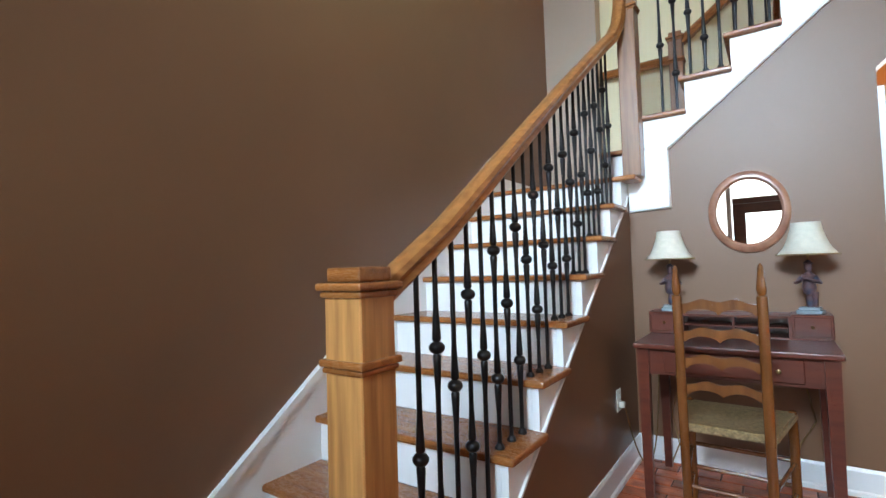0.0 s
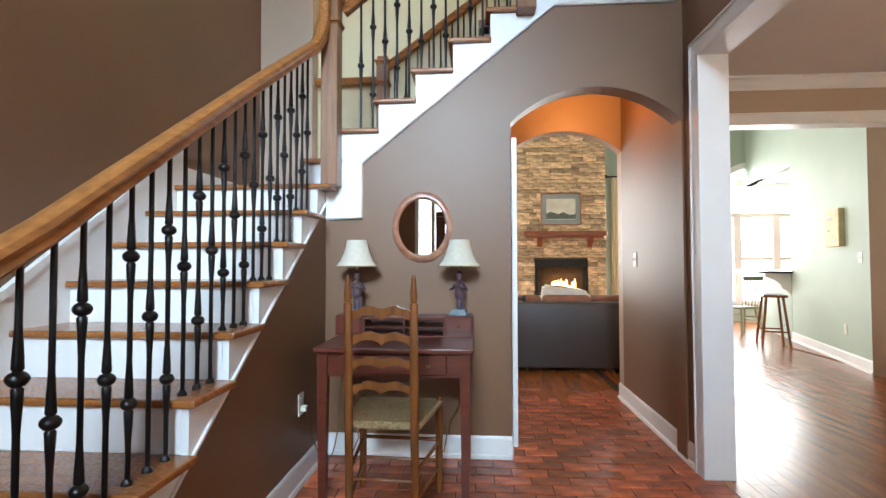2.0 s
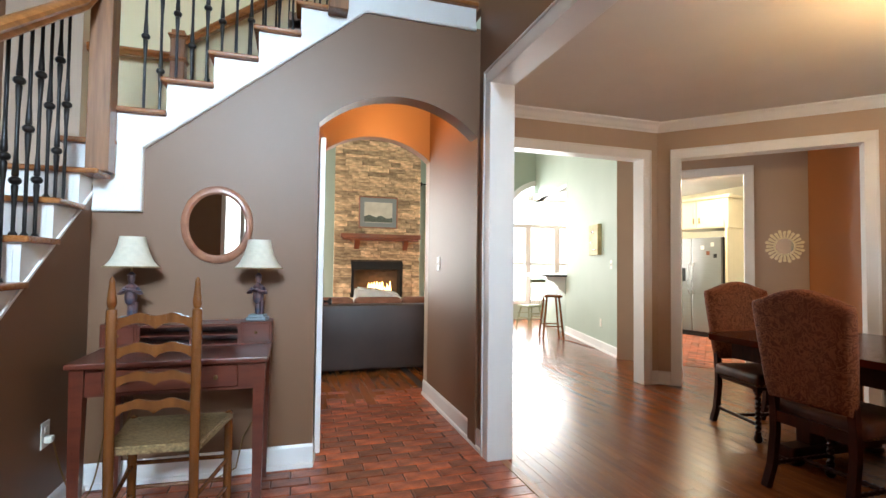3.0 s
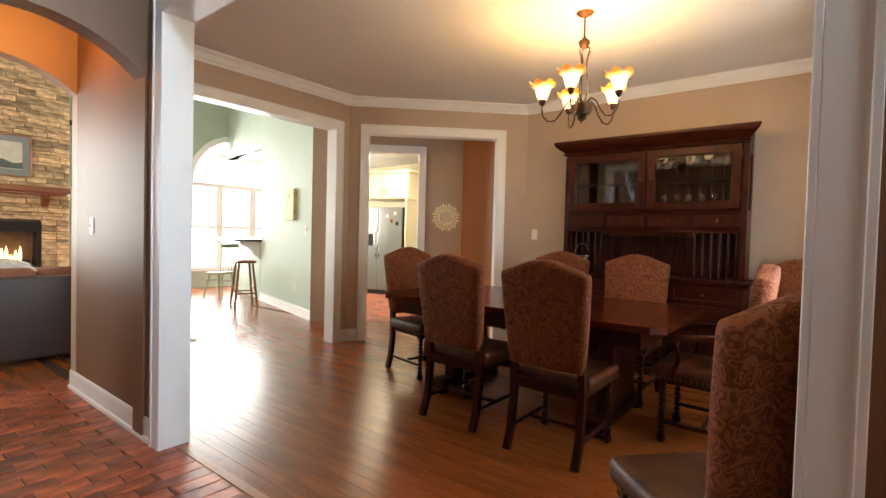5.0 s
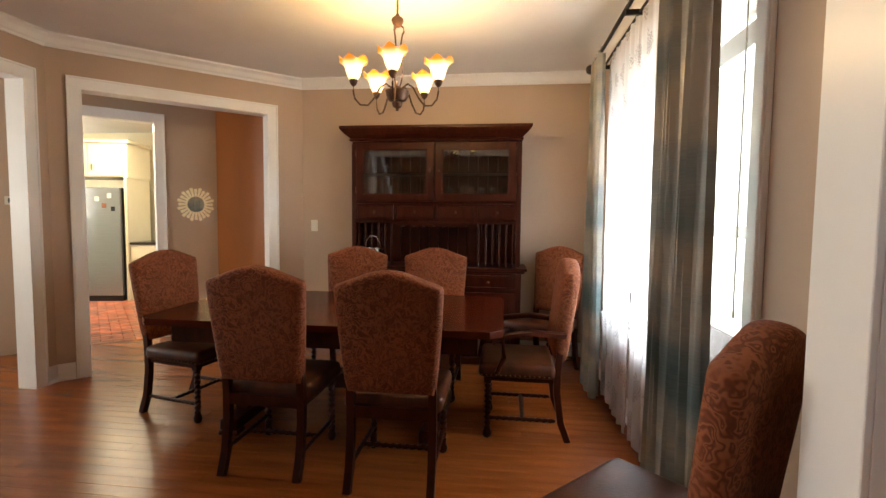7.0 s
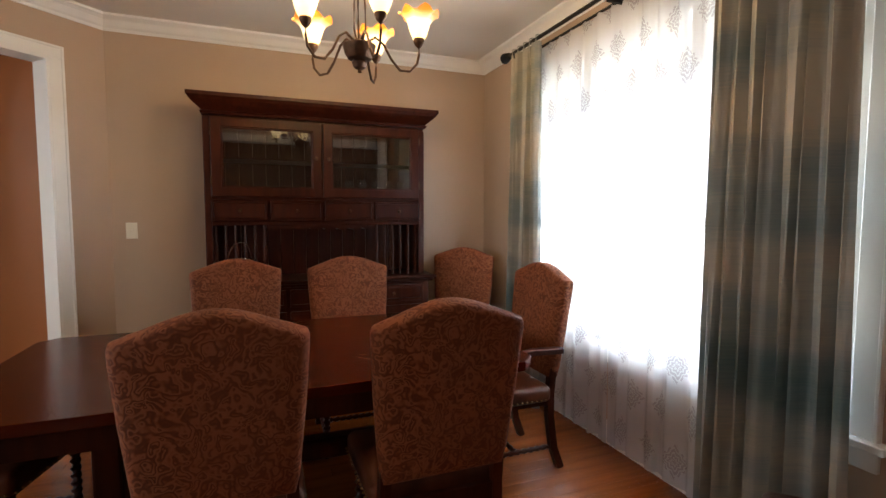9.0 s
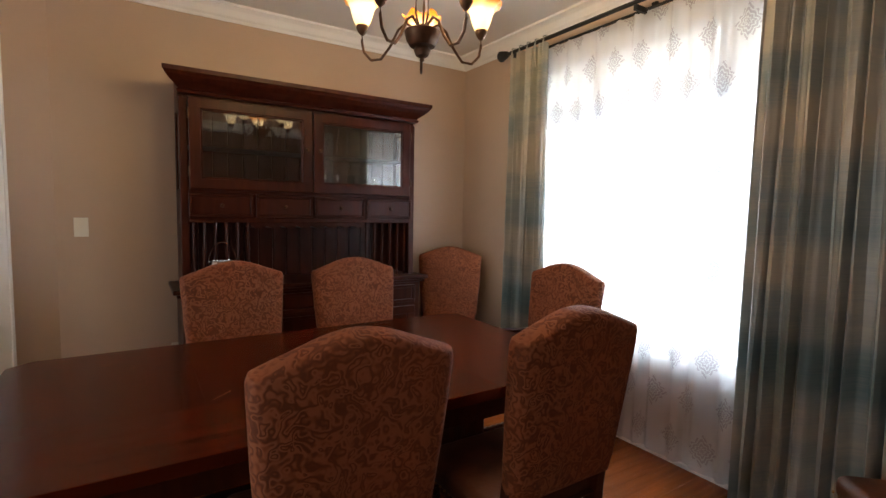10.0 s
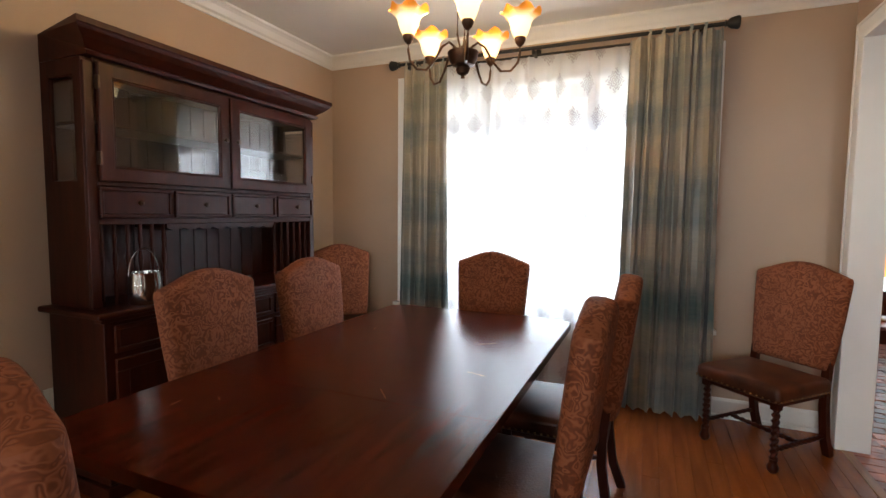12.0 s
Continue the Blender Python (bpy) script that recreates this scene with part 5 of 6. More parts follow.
for x0, x1, kx in ((-0.750, -0.005, -0.045), (0.005, 0.750, 0.045)):
    d = part("glass_door", ring_frame((x0, 1.500, x1, 2.045), (x0 + 0.065, 1.565, x1 - 0.065, 1.98), -0.355, -0.332, "y", 0.004), DARKWOOD, cab)
    part("bead", ring_frame((x0 + 0.0652, 1.5652, x1 - 0.0652, 1.9798), (x0 + 0.075, 1.575, x1 - 0.075, 1.97), -0.3505, -0.338, "y", 0.003), DARKWOOD, d)
    part("pane", boxes((x0 + 0.06, -0.346, 1.56, x1 - 0.06, -0.342, 1.985)), CABGLASS, d)
    part("knob", lathe([(0.005, 0), (0.005, 0.012), (0.013, 0.018), (0.012, 0.028), (0.0, 0.032)], 10, m=Matrix.Translation((kx, -0.355, 1.785)) @ Matrix.Rotation(radians(90), 4, "X")), BRONZE, d, smooth=True)
    for z in (1.605, 1.95):
        part("hinge", boxes((x0 - 0.006 if x0 < -0.5 else x1 - 0.002, -0.362, z - 0.03, x0 + 0.004 if x0 < -0.5 else x1 + 0.008, -0.33, z + 0.03), bevel=0.002), BRONZE, d)
for i in range(4):
    x0 = -0.757 + i * 0.386
    panel_front("small_drawer", x0, x0 + 0.368, 1.33, 1.472, -0.33, (x0 + 0.185,), cab, 0.016)
part("drawer_case", boxes((-0.775, -0.31, 1.325, 0.775, -0.02, 1.478)), DARKWOOD, cab)
sc = [(-0.40, 1.295)]
for i in range(41):
    f = i / 40
    sc.append((-0.40 + 0.80 * f, 1.272 - 0.014 * abs(math.sin(f * math.pi * 8))))
part("glass_rack", prism(sc + [(0.40, 1.295)], -0.31, -0.05), DARKWOOD, cab, "scalloped rack for stemware")
for sx in (-1, 1):
    for i in range(6):
        x = sx * (0.735 - i * 0.064)
        prof = [(0.009, 0.0), (0.011, 0.02), (0.007, 0.03), (0.011, 0.06), (0.013, 0.09), (0.008, 0.12), (0.013, 0.14), (0.008, 0.16), (0.012, 0.20), (0.013, 0.23), (0.007, 0.28), (0.011, 0.32), (0.008, 0.35), (0.010, 0.396)]
        part("spindle", lathe(prof, 8, m=Matrix.Translation((x, -0.30, 0.90))), DARKWOOD, cab, smooth=True)
cor = [(0, 2.06), (-0.365, 2.06), (-0.372, 2.075), (-0.355, 2.085), (-0.405, 2.12), (-0.43, 2.145), (-0.438, 2.16), (-0.445, 2.165), (-0.445, 2.19), (0, 2.19)]
bm = bmesh.new()
secs = []
for e, q in (((-1), 0), ((1), 0)):
    secs.append([bm.verts.new((e * (0.80 + max(0, -y - 0.36)), y, z)) for y, z in cor])
k = len(cor)
for i in range(k):
    bm.faces.new((secs[0][i], secs[0][(i + 1) % k], secs[1][(i + 1) % k], secs[1][i]))
bm.faces.new(secs[0])
bm.faces.new(secs[1])
part("cornice", bm, DARKWOOD, cab, "deep stepped cornice")


def goblet(m):
    t = thing("wine_glass", m, "clear stemmed wine glass on the cabinet shelf", "glass", "wine glasses in the cabinet")
    part("bowl", lathe([(0.030, 0), (0.030, 0.003), (0.004, 0.006), (0.0035, 0.06), (0.02, 0.07), (0.034, 0.10), (0.030, 0.14), (0.029, 0.14), (0.032, 0.10), (0.018, 0.073)], 12), CLEAR, t, smooth=True)
    return t


g0 = goblet(CM @ pose(0.12, -0.20, 1.503))
for i in range(1, 6):
    copy_thing(g0, CM @ pose(0.12 + i * 0.105, -0.20 + 0.03 * (i % 2), 1.503))
kt = thing("ice_bucket", CM @ pose(-0.58, -0.375, 0.90), "polished silver ice bucket with a hoop handle", "ice bucket")
part("bucket", lathe([(0.062, 0), (0.070, 0.01), (0.078, 0.05), (0.080, 0.10), (0.074, 0.15), (0.076, 0.158), (0.070, 0.158), (0.066, 0.06), (0.0, 0.05)], 22), SILVER, kt, smooth=True)
part("handle", sweep([(0.078 * math.cos(math.pi * i / 16), 0, 0.145 + 0.13 * math.sin(math.pi * i / 16)) for i in range(17)], circle(0.0035, 6), up=(0, 1, 0)), SILVER, kt, smooth=True)

# chandelier
cx, cy = 4.522, 3.438
chd = thing("chandelier", pose(cx, cy, 2.0), "five-arm aged bronze chandelier with amber glass shades, lit", "chandelier")
part("bowl", lathe([(0.0, 0), (0.010, 0.004), (0.008, 0.014), (0.026, 0.024), (0.034, 0.045), (0.030, 0.056), (0.052, 0.062), (0.066, 0.085), (0.074, 0.120), (0.070, 0.124), (0.02, 0.126), (0.012, 0.15), (0.0, 0.15)], 20), BRONZE, chd, smooth=True)
part("hub", lathe([(0.0, 0.50), (0.02, 0.505), (0.032, 0.525), (0.038, 0.540), (0.036, 0.552), (0.018, 0.566), (0.008, 0.58), (0.0, 0.58)], 16), BRONZE, chd, smooth=True)
for a in (40, 160, 280):
    ca, sa = math.cos(radians(a)), math.sin(radians(a))
    part("scroll", sweep([(ca * r, sa * r, z) for r, z in ((0.012, 0.13), (0.030, 0.20), (0.028, 0.30), (0.020, 0.40), (0.030, 0.46), (0.040, 0.475), (0.036, 0.50), (0.016, 0.515))], circle(0.005, 6)), BRONZE, chd, smooth=True)
bm = bmesh.new()
for i in range(10):
    z = 0.582 + i * 0.0145
    bmesh.ops.create_cone(bm, segments=6, radius1=0.006, radius2=0.006, depth=0.02, cap_ends=True, matrix=Matrix.Translation((0.004 * (-1) ** i, 0, z)))
part("chain", bm, BRONZE, chd)
part("canopy", lathe([(0.012, 0.712), (0.045, 0.725), (0.06, 0.740), (0.0, 0.740)], 16), BRONZE, chd, smooth=True)
for i in range(5):
    a = radians(187 + 72 * i)
    ca, sa = math.cos(a), math.sin(a)
    arm = part("arm", sweep([(ca * r, sa * r, z) for r, z in ((0.03, 0.135), (0.07, 0.160), (0.105, 0.135), (0.14, 0.07), (0.18, 0.022), (0.225, 0.020), (0.258, 0.055), (0.267, 0.10), (0.266, 0.135))], circle(0.0058, 8)), BRONZE, chd, smooth=True)
    part("cup", lathe([(0.006, 0), (0.018, 0.012), (0.026, 0.03), (0.024, 0.046), (0.0, 0.046)], 12, m=Matrix.Translation((ca * 0.266, sa * 0.266, 0.125))), BRONZE, arm, smooth=True)
    bm = bmesh.new()
    n = 30
    rings = []
    for r, z in ((0.026, 0.0), (0.036, 0.02), (0.044, 0.045), (0.050, 0.070), (0.060, 0.090), (0.074, 0.106), (0.088, 0.114)):
        f = max(0, (z - 0.065) / 0.05)
        rings.append([bm.verts.new(((r + 0.006 * f * math.sin(6 * t)) * math.cos(t), (r + 0.006 * f * math.sin(6 * t)) * math.sin(t), z + 0.015 * f * math.cos(6 * t))) for t in [2 * math.pi * q / n for q in range(n)]])
    for a_, b_ in zip(rings, rings[1:]):
        for q in range(n):
            bm.faces.new((a_[q], a_[(q + 1) % n], b_[(q + 1) % n], b_[q]))
    sh = part("shade", bm, SHADE_GLASS, chd, "ruffled amber-edged glass shade", smooth=True)
    sh.location = (ca * 0.266, sa * 0.266, 0.165)
    lamp("chandelier_bulb", "POINT", pose(cx + ca * 0.266, cy + sa * 0.266, 2.0 + 0.165 + 0.15), 9.6, (1.0, 0.66, 0.28), 0.03)

# window
win = tagged(thing("window_1", pose(0, SOUTH, 0), "large white framed window with a transom behind voile", "window"), kind="structure")
wbm = boxes((WX0, -0.14, WZ0, WX0 + 0.05, -0.02, WZ1), (WX1 - 0.05, -0.14, WZ0, WX1, -0.02, WZ1), (WX0 + 0.05, -0.14, WZ0, WX1 - 0.05, -0.02, WZ0 + 0.05), (WX0 + 0.05, -0.14, WZ1 - 0.05, WX1 - 0.05, -0.02, WZ1), (WX0 + 0.05, -0.14, 1.98, WX1 - 0.05, -0.02, 2.07), bevel=0.004)
part("window_frame", wbm, TRIM, win)
for x in (4.10, 4.92):
    part("mullion", boxes((x - 0.045, -0.14, WZ0 + 0.05, x + 0.045, -0.02, WZ1 - 0.05), bevel=0.004), TRIM, win)
for x0, x1 in ((WX0 + 0.05, 4.055), (4.145, 4.875), (4.965, WX1 - 0.05)):
    part("meeting_rail", boxes((x0, -0.12, 1.28, x1, -0.06, 1.33), bevel=0.004), TRIM, win)
    for z0, z1 in ((WZ0 + 0.05, 1.28), (1.33, 1.98), (2.07, WZ1 - 0.05)):
        part("pane", boxes((x0, -0.095, z0, x1, -0.089, z1)), PANE, win).visible_shadow = False
part("window_casing", boxes((WX0 - 0.09, 0.0, WZ0 - 0.0, WX0, 0.022, WZ1 + 0.09), (WX1, 0.0, WZ0, WX1 + 0.09, 0.022, WZ1 + 0.09), (WX0, 0.0, WZ1, WX1, 0.022, WZ1 + 0.09), (WX0 - 0.09, 0.022, WZ0, WX0 - 0.075, 0.032, WZ1 + 0.09), (WX0 - 0.09, 0, WZ0 - 0.11, WX1 + 0.09, 0.02, WZ0 - 0.03), bevel=0.003), TRIM, win)
part("window_sill", boxes((WX0 - 0.12, -0.14, WZ0 - 0.03, WX1 + 0.12, 0.055, WZ0), bevel=0.006, seg=2), TRIM, win)
# blinds drawn right up, one in each light of the window
for x0, x1 in ((WX0 + 0.055, 4.05), (4.15, 4.87), (4.97, WX1 - 0.055)):
    bl = thing("window_blind", pose((x0 + x1) / 2, SOUTH - 0.0105, 2.075), "white slatted window blind drawn up under the head", "blind")
    hw_ = (x1 - x0) / 2
    part("bottom_rail", boxes((-hw_, -0.008, 0, hw_, 0.008, 0.014), bevel=0.002), BLIND, bl)
    for i in range(15):
        part("slat", boxes((-hw_, -0.007, 0.017 + i * 0.0165, hw_, 0.007, 0.017 + i * 0.0165 + 0.0145)), BLIND, bl)
    part("headrail", boxes((-hw_, -0.008, 0.27, hw_, 0.008, 0.325), bevel=0.002), BLIND, bl)

rod = thing("curtain_rod", pose(0, 2.06, 2.555), "dark iron double curtain rod with ball finials", "curtain rod")
part("rod", sweep([(3.31, 0.04, 0), (5.585, 0.04, 0)], circle(0.013, 10)), BLACK, rod, smooth=True)
part("rod", sweep([(3.35, -0.03, -0.03), (5.56, -0.03, -0.03)], circle(0.009, 8)), BLACK, rod, smooth=True)
for x, s in ((3.31, -1), (5.585, 1)):
    part("finial", lathe([(0.013, 0), (0.024, 0.006), (0.014, 0.014), (0.030, 0.030), (0.036, 0.055), (0.040, 0.075), (0.034, 0.085), (0.0, 0.09)], 14, m=Matrix.Translation((x, 0.04, 0)) @ Matrix.Rotation(radians(90 * s), 4, "Y")), BLACK, rod, smooth=True)
for x in (3.42, 5.50, 4.5):
    part("bracket", boxes((x - 0.012, -0.118, -0.045, x + 0.012, 0.05, -0.015), (x - 0.018, -0.138, -0.07, x + 0.018, -0.118, 0.04), bevel=0.003), BLACK, rod)


def hanging(name, x0, x1, y, z0, z1, folds, depth, material, label, seed, uv=False, flare=0.0):
    """A pleated cloth sheet; the folds deepen and drift towards the hem."""
    rnd = random.Random(seed)
    t = thing(name, pose((x0 + x1) / 2, y, z0), label, "curtain", "curtains of the dining window")
    nx, nz = folds * 12, 26
    ph = [rnd.uniform(-0.9, 0.9) for _ in range(folds + 1)]
    am = [rnd.uniform(0.55, 1.15) for _ in range(folds + 1)]
    bm = bmesh.new()
    lay = bm.loops.layers.uv.new("UVMap")
    half = (x1 - x0) / 2
    grid, flat = [], []
    for j in range(nz + 1):
        f = j / nz
        row, fr = [], []
        for i in range(nx + 1):
            u = i / nx
            q = u * folds
            k = min(int(q), folds - 1)
            w = q - k
            a = am[k] * (1 - w) + am[k + 1] * w
            p = (ph[k] * (1 - w) + ph[k + 1] * w) * (1 - f) * 0.8
            lean = flare * (1 - f) * (u - 0.5)
            yy = depth * a * (0.75 + 0.35 * (1 - f)) * math.sin(2 * math.pi * q + p) + depth * 0.25 * math.sin(2 * math.pi * q * 2.3 + 3 * f)
            row.append(bm.verts.new((-half + 2 * half * u + lean + 0.012 * math.sin(2 * math.pi * q * 0.5 + 2 * f), yy, (z1 - z0) * f + (0.006 * math.sin(q * 3) if j == 0 else 0))))
            fr.append((u * (x1 - x0) * 1.35 + x0, f * (z1 - z0)))
        grid.append(row)
        flat.append(fr)
    for j in range(nz):
        for i in range(nx):
            fc = bm.faces.new((grid[j][i], grid[j][i + 1], grid[j + 1][i + 1], grid[j + 1][i]))
            for lp, (a, b) in zip(fc.loops, ((j, i), (j, i + 1), (j + 1, i + 1), (j + 1, i))):
                lp[lay].uv = flat[a][b]
    cloth = part("cloth", bm, material, t, smooth=True)
    return t


def ties(t, xs, z, dy):
    for x in xs:
        part("tab_tie", sweep([(x, dy, z - 0.16), (x + 0.008, dy + 0.012, z - 0.05), (x, dy + 0.014, z + 0.03), (x, dy - 0.016, z + 0.035)], [(-0.010, -0.001), (0.010, -0.001), (0.010, 0.001), (-0.010, 0.001)]), SILK, t)


hw = hanging("curtain", 3.30, 3.84, 2.10, 0.035, 2.53, 8, 0.040, SILK, "teal and taupe banded silk curtain, drawn aside", 3, flare=0.06)
he = hanging("curtain", 5.16, 5.56, 2.10, 0.035, 2.53, 7, 0.040, SILK, "teal and taupe banded silk curtain, drawn aside", 8, flare=0.06)
ties(hw, (-0.16, -0.08, 0.0, 0.08, 0.16), 2.51, 0.0)
ties(he, (-0.16, -0.08, 0.0, 0.08, 0.16), 2.51, 0.0)
s1 = hanging("voile_curtain", 3.80, 4.53, 2.02, 0.06, 2.52, 6, 0.016, SHEER, "white voile curtain with grey damask medallions", 12)
s2 = hanging("voile_curtain", 4.51, 5.26, 2.025, 0.06, 2.52, 6, 0.016, SHEER, "white voile curtain with grey damask medallions", 15)
cw = thing("blind_wand", pose(3.40, 1.955, 1.0), "clear blind wand hanging beside the curtain", "blind wand")
part("wand", lathe([(0.006, 0), (0.006, 0.02), (0.003, 0.03), (0.003, 1.41)], 6), IVORY, cw)

# ---- living room, seen through the arch and the wide opening ----
fp = thing("fireplace", pose(0, 0, 0), "stacked ledge-stone chimney with a dark firebox", "fireplace")
FX0, FX1, FY = 2.06, 3.82, 12.0
BX0, BX1, BZ0, BZ1 = 2.41, 3.46, 0.55, 1.27
part("core", boxes((FX0 + 0.02, FY + 0.05, 0, BX0, FAR, 5.2), (BX1, FY + 0.05, 0, FX1 - 0.02, FAR, 5.2), (BX0, FY + 0.05, 0, BX1, FAR, BZ0), (BX0, FY + 0.05, BZ1, BX1, FAR, 5.2), (BX0, FY + 0.28, BZ0, BX1, FAR, BZ1)), MORTAR, fp)
part("firebox", boxes((BX0, FY - 0.01, BZ0, BX0 + 0.05, FY + 0.27, BZ1), (BX1 - 0.05, FY - 0.01, BZ0, BX1, FY + 0.27, BZ1), (BX0 + 0.05, FY - 0.01, BZ1 - 0.16, BX1 - 0.05, FY + 0.02, BZ1), (BX0 + 0.05, FY + 0.02, BZ0, BX1 - 0.05, FY + 0.27, BZ0 + 0.02)), BLACK, fp, "black metal firebox surround")
bm = bmesh.new()
for i in range(4):
    sweep([(2.75 + i * 0.14, FY + 0.08 + 0.03 * (i % 2), BZ0 + 0.06 + 0.02 * (i % 3)), (2.95 + i * 0.13, FY + 0.16, BZ0 + 0.09)], circle(0.03, 8), bm)
part("logs", bm, SOOT, fp, smooth=True)
bm = bmesh.new()
rf = random.Random(5)
for i in range(9):
    x = 2.78 + i * 0.055
    h = rf.uniform(0.10, 0.24)
    lathe([(0.0, 0), (0.022, 0.03), (0.016, h * 0.6), (0.0, h)], 6, bm, Matrix.Translation((x, FY + 0.1, BZ0 + 0.1)))
part("flames", bm, FIRE, fp, "small gas flames")
man = part("mantel", boxes((2.17, FY - 0.20, 1.74, 3.80, FY + 0.05, 1.83), (2.21, FY - 0.16, 1.70, 3.76, FY + 0.05, 1.74), bevel=0.008), MANTEL, fp, "cherry wood mantel shelf")
for x in (2.50, 3.50):
    part("corbel", prism([(FY + 0.04, 1.70), (FY - 0.14, 1.70), (FY - 0.12, 1.64), (FY - 0.03, 1.56), (FY + 0.04, 1.48)], x - 0.05, x + 0.05, "x"), MANTEL, man)
pic = thing("framed_picture", pose(2.932, FY - 0.005, 2.285), "landscape print in a blue-grey mat and wooden frame", "picture")
fw = 0.402
part("frame", boxes((-fw, -0.03, -0.325, -fw + 0.025, 0, 0.325), (fw - 0.025, -0.03, -0.325, fw, 0, 0.325), (-fw + 0.025, -0.03, -0.325, fw - 0.025, 0, -0.30), (-fw + 0.025, -0.03, 0.30, fw - 0.025, 0, 0.325), bevel=0.004), CHERRY_FRAME, pic)
part("mat_board", boxes((-fw + 0.025, -0.015, -0.30, fw - 0.025, -0.005, 0.30)), mat("blue_grey_mat_board", (0.24, 0.27, 0.27), 0.8, 0, 0.03), pic)
part("print", boxes((-0.29, -0.019, -0.21, 0.29, -0.0155, 0.21)), mat("pale_landscape_print", (0.56, 0.53, 0.45), 0.7, 0, 0.15, 4, second=(0.62, 0.60, 0.52)), pic)
part("treeline", prism([(-0.29, -0.20), (0.29, -0.20), (0.29, -0.10), (0.18, -0.12), (0.05, -0.06), (-0.05, -0.10), (-0.2, -0.05), (-0.29, -0.09)], -0.0215, -0.0195), mat("dark_painted_trees", (0.10, 0.12, 0.10), 0.8, 0, 0.4, 30), pic)

sofa = thing("sofa", pose(2.25, 7.48, 0), "dark brown leather sofa seen from behind", "sofa")
part("frame", boxes((-1.05, 0.225, 0.05, 1.05, 0.90, 0.40), bevel=0.02, seg=2), LEATHER_DARK, sofa, smooth=True)
bk = boxes((-1.05, 0.0, 0.05, 1.05, 0.22, 0.765), bevel=0.025, seg=3)
part("back", bk, LEATHER_DARK, sofa, smooth=True)
for s in (-1, 1):
    part("arm", boxes((s * 0.95 - 0.10, 0.22, 0.40, s * 0.95 + 0.10, 0.90, 0.62), bevel=0.04, seg=3), LEATHER_DARK, sofa, smooth=True)
    for yy in (0.06, 0.84):
        part("foot", boxes((s * 0.98 - 0.03, yy - 0.03, 0, s * 0.98 + 0.03, yy + 0.03, 0.05)), DARKWOOD, sofa)
for i in range(3):
    part("back_cushion", boxes((-0.84 + i * 0.56, 0.16, 0.45, -0.84 + i * 0.56 + 0.55, 0.36, 0.83), bevel=0.06, seg=4), CUSHION, sofa, "rust back cushion", smooth=True)
pw = thing("throw_pillow", pose(2.28, 7.93, 0.86, 14, 0, 0), "cream throw pillow leaning on the sofa", "pillow")
bm = prism([(-0.30, -0.16), (0.30, -0.16), (0.27, -0.02), (0.10, 0.05), (-0.06, 0.03), (-0.28, 0.085)], -0.06, 0.06)
bmesh.ops.bevel(bm, geom=list(bm.edges), offset=0.03, segments=3, affect="EDGES")
part("cover", bm, PILLOW, pw, smooth=True)


def far_window(name, x0, x1, z0, z1, arch_rise, label, cols):
    t = tagged(thing(name, pose(0, FAR, 0), label, "window"), kind="structure")
    part("window_frame", boxes((x0, -0.02, z0, x0 + 0.08, 0.1, z1), (x1 - 0.08, -0.02, z0, x1, 0.1, z1), (x0 + 0.08, -0.02, z0, x1 - 0.08, 0.1, z0 + 0.08), (x0 + 0.08, -0.02, z1 - 0.08, x1 - 0.08, 0.1, z1)), TRIM, t)
    for i in range(1, cols):
        x = x0 + (x1 - x0) * i / cols
        part("mullion", boxes((x - 0.07, -0.02, z0 + 0.08, x + 0.07, 0.1, z1 - 0.08)), TRIM, t)
    for i in range(cols):
        a, b = x0 + (x1 - x0) * i / cols + 0.08, x0 + (x1 - x0) * (i + 1) / cols - 0.08
        part("sash_rail", boxes((a, 0.02, (z0 + z1) / 2 - 0.03, b, 0.07, (z0 + z1) / 2 + 0.03)), TRIM, t)
    return t


far_window("window_3", 0.45, 1.35, 0.5, 2.9, 0, "tall white window of the living room", 1)
far_window("window_4", 4.15, 5.05, 0.5, 2.9, 0, "tall white window of the living room", 1)
wa = far_window("window_5", 5.75, 8.05, 0.35, 2.2, 0, "triple white window under a half-round light", 3)
cxw, rw = 6.9, 1.0
bm = bmesh.new()
sweep([(cxw + rw * math.cos(math.pi * i / 20), 0.04, 2.2 + rw * math.sin(math.pi * i / 20)) for i in range(21)], [(-0.06, -0.06), (0.06, -0.06), (0.06, 0.06), (-0.06, 0.06)], bm, up=(0, 1, 0))
part("arch_frame", bm, TRIM, wa)
sp = [(5.75, 2.2), (5.75, 3.2), (8.05, 3.2), (8.05, 2.2)] + [(cxw + rw * math.cos(math.pi * i / 20), 2.2 + rw * math.sin(math.pi * i / 20)) for i in range(21)]
part("spandrel", prism(sp, 0.0, 0.12), WALL_GREEN, wa)
structure("wall_below_window", boxes((5.75, FAR, 0, 8.05, FAR + 0.15, 0.35), (0.45, FAR, 0, 1.35, FAR + 0.15, 0.5), (4.15, FAR, 0, 5.05, FAR + 0.15, 0.5)), WALL_GREEN, "sage green wall under the windows", "wall")
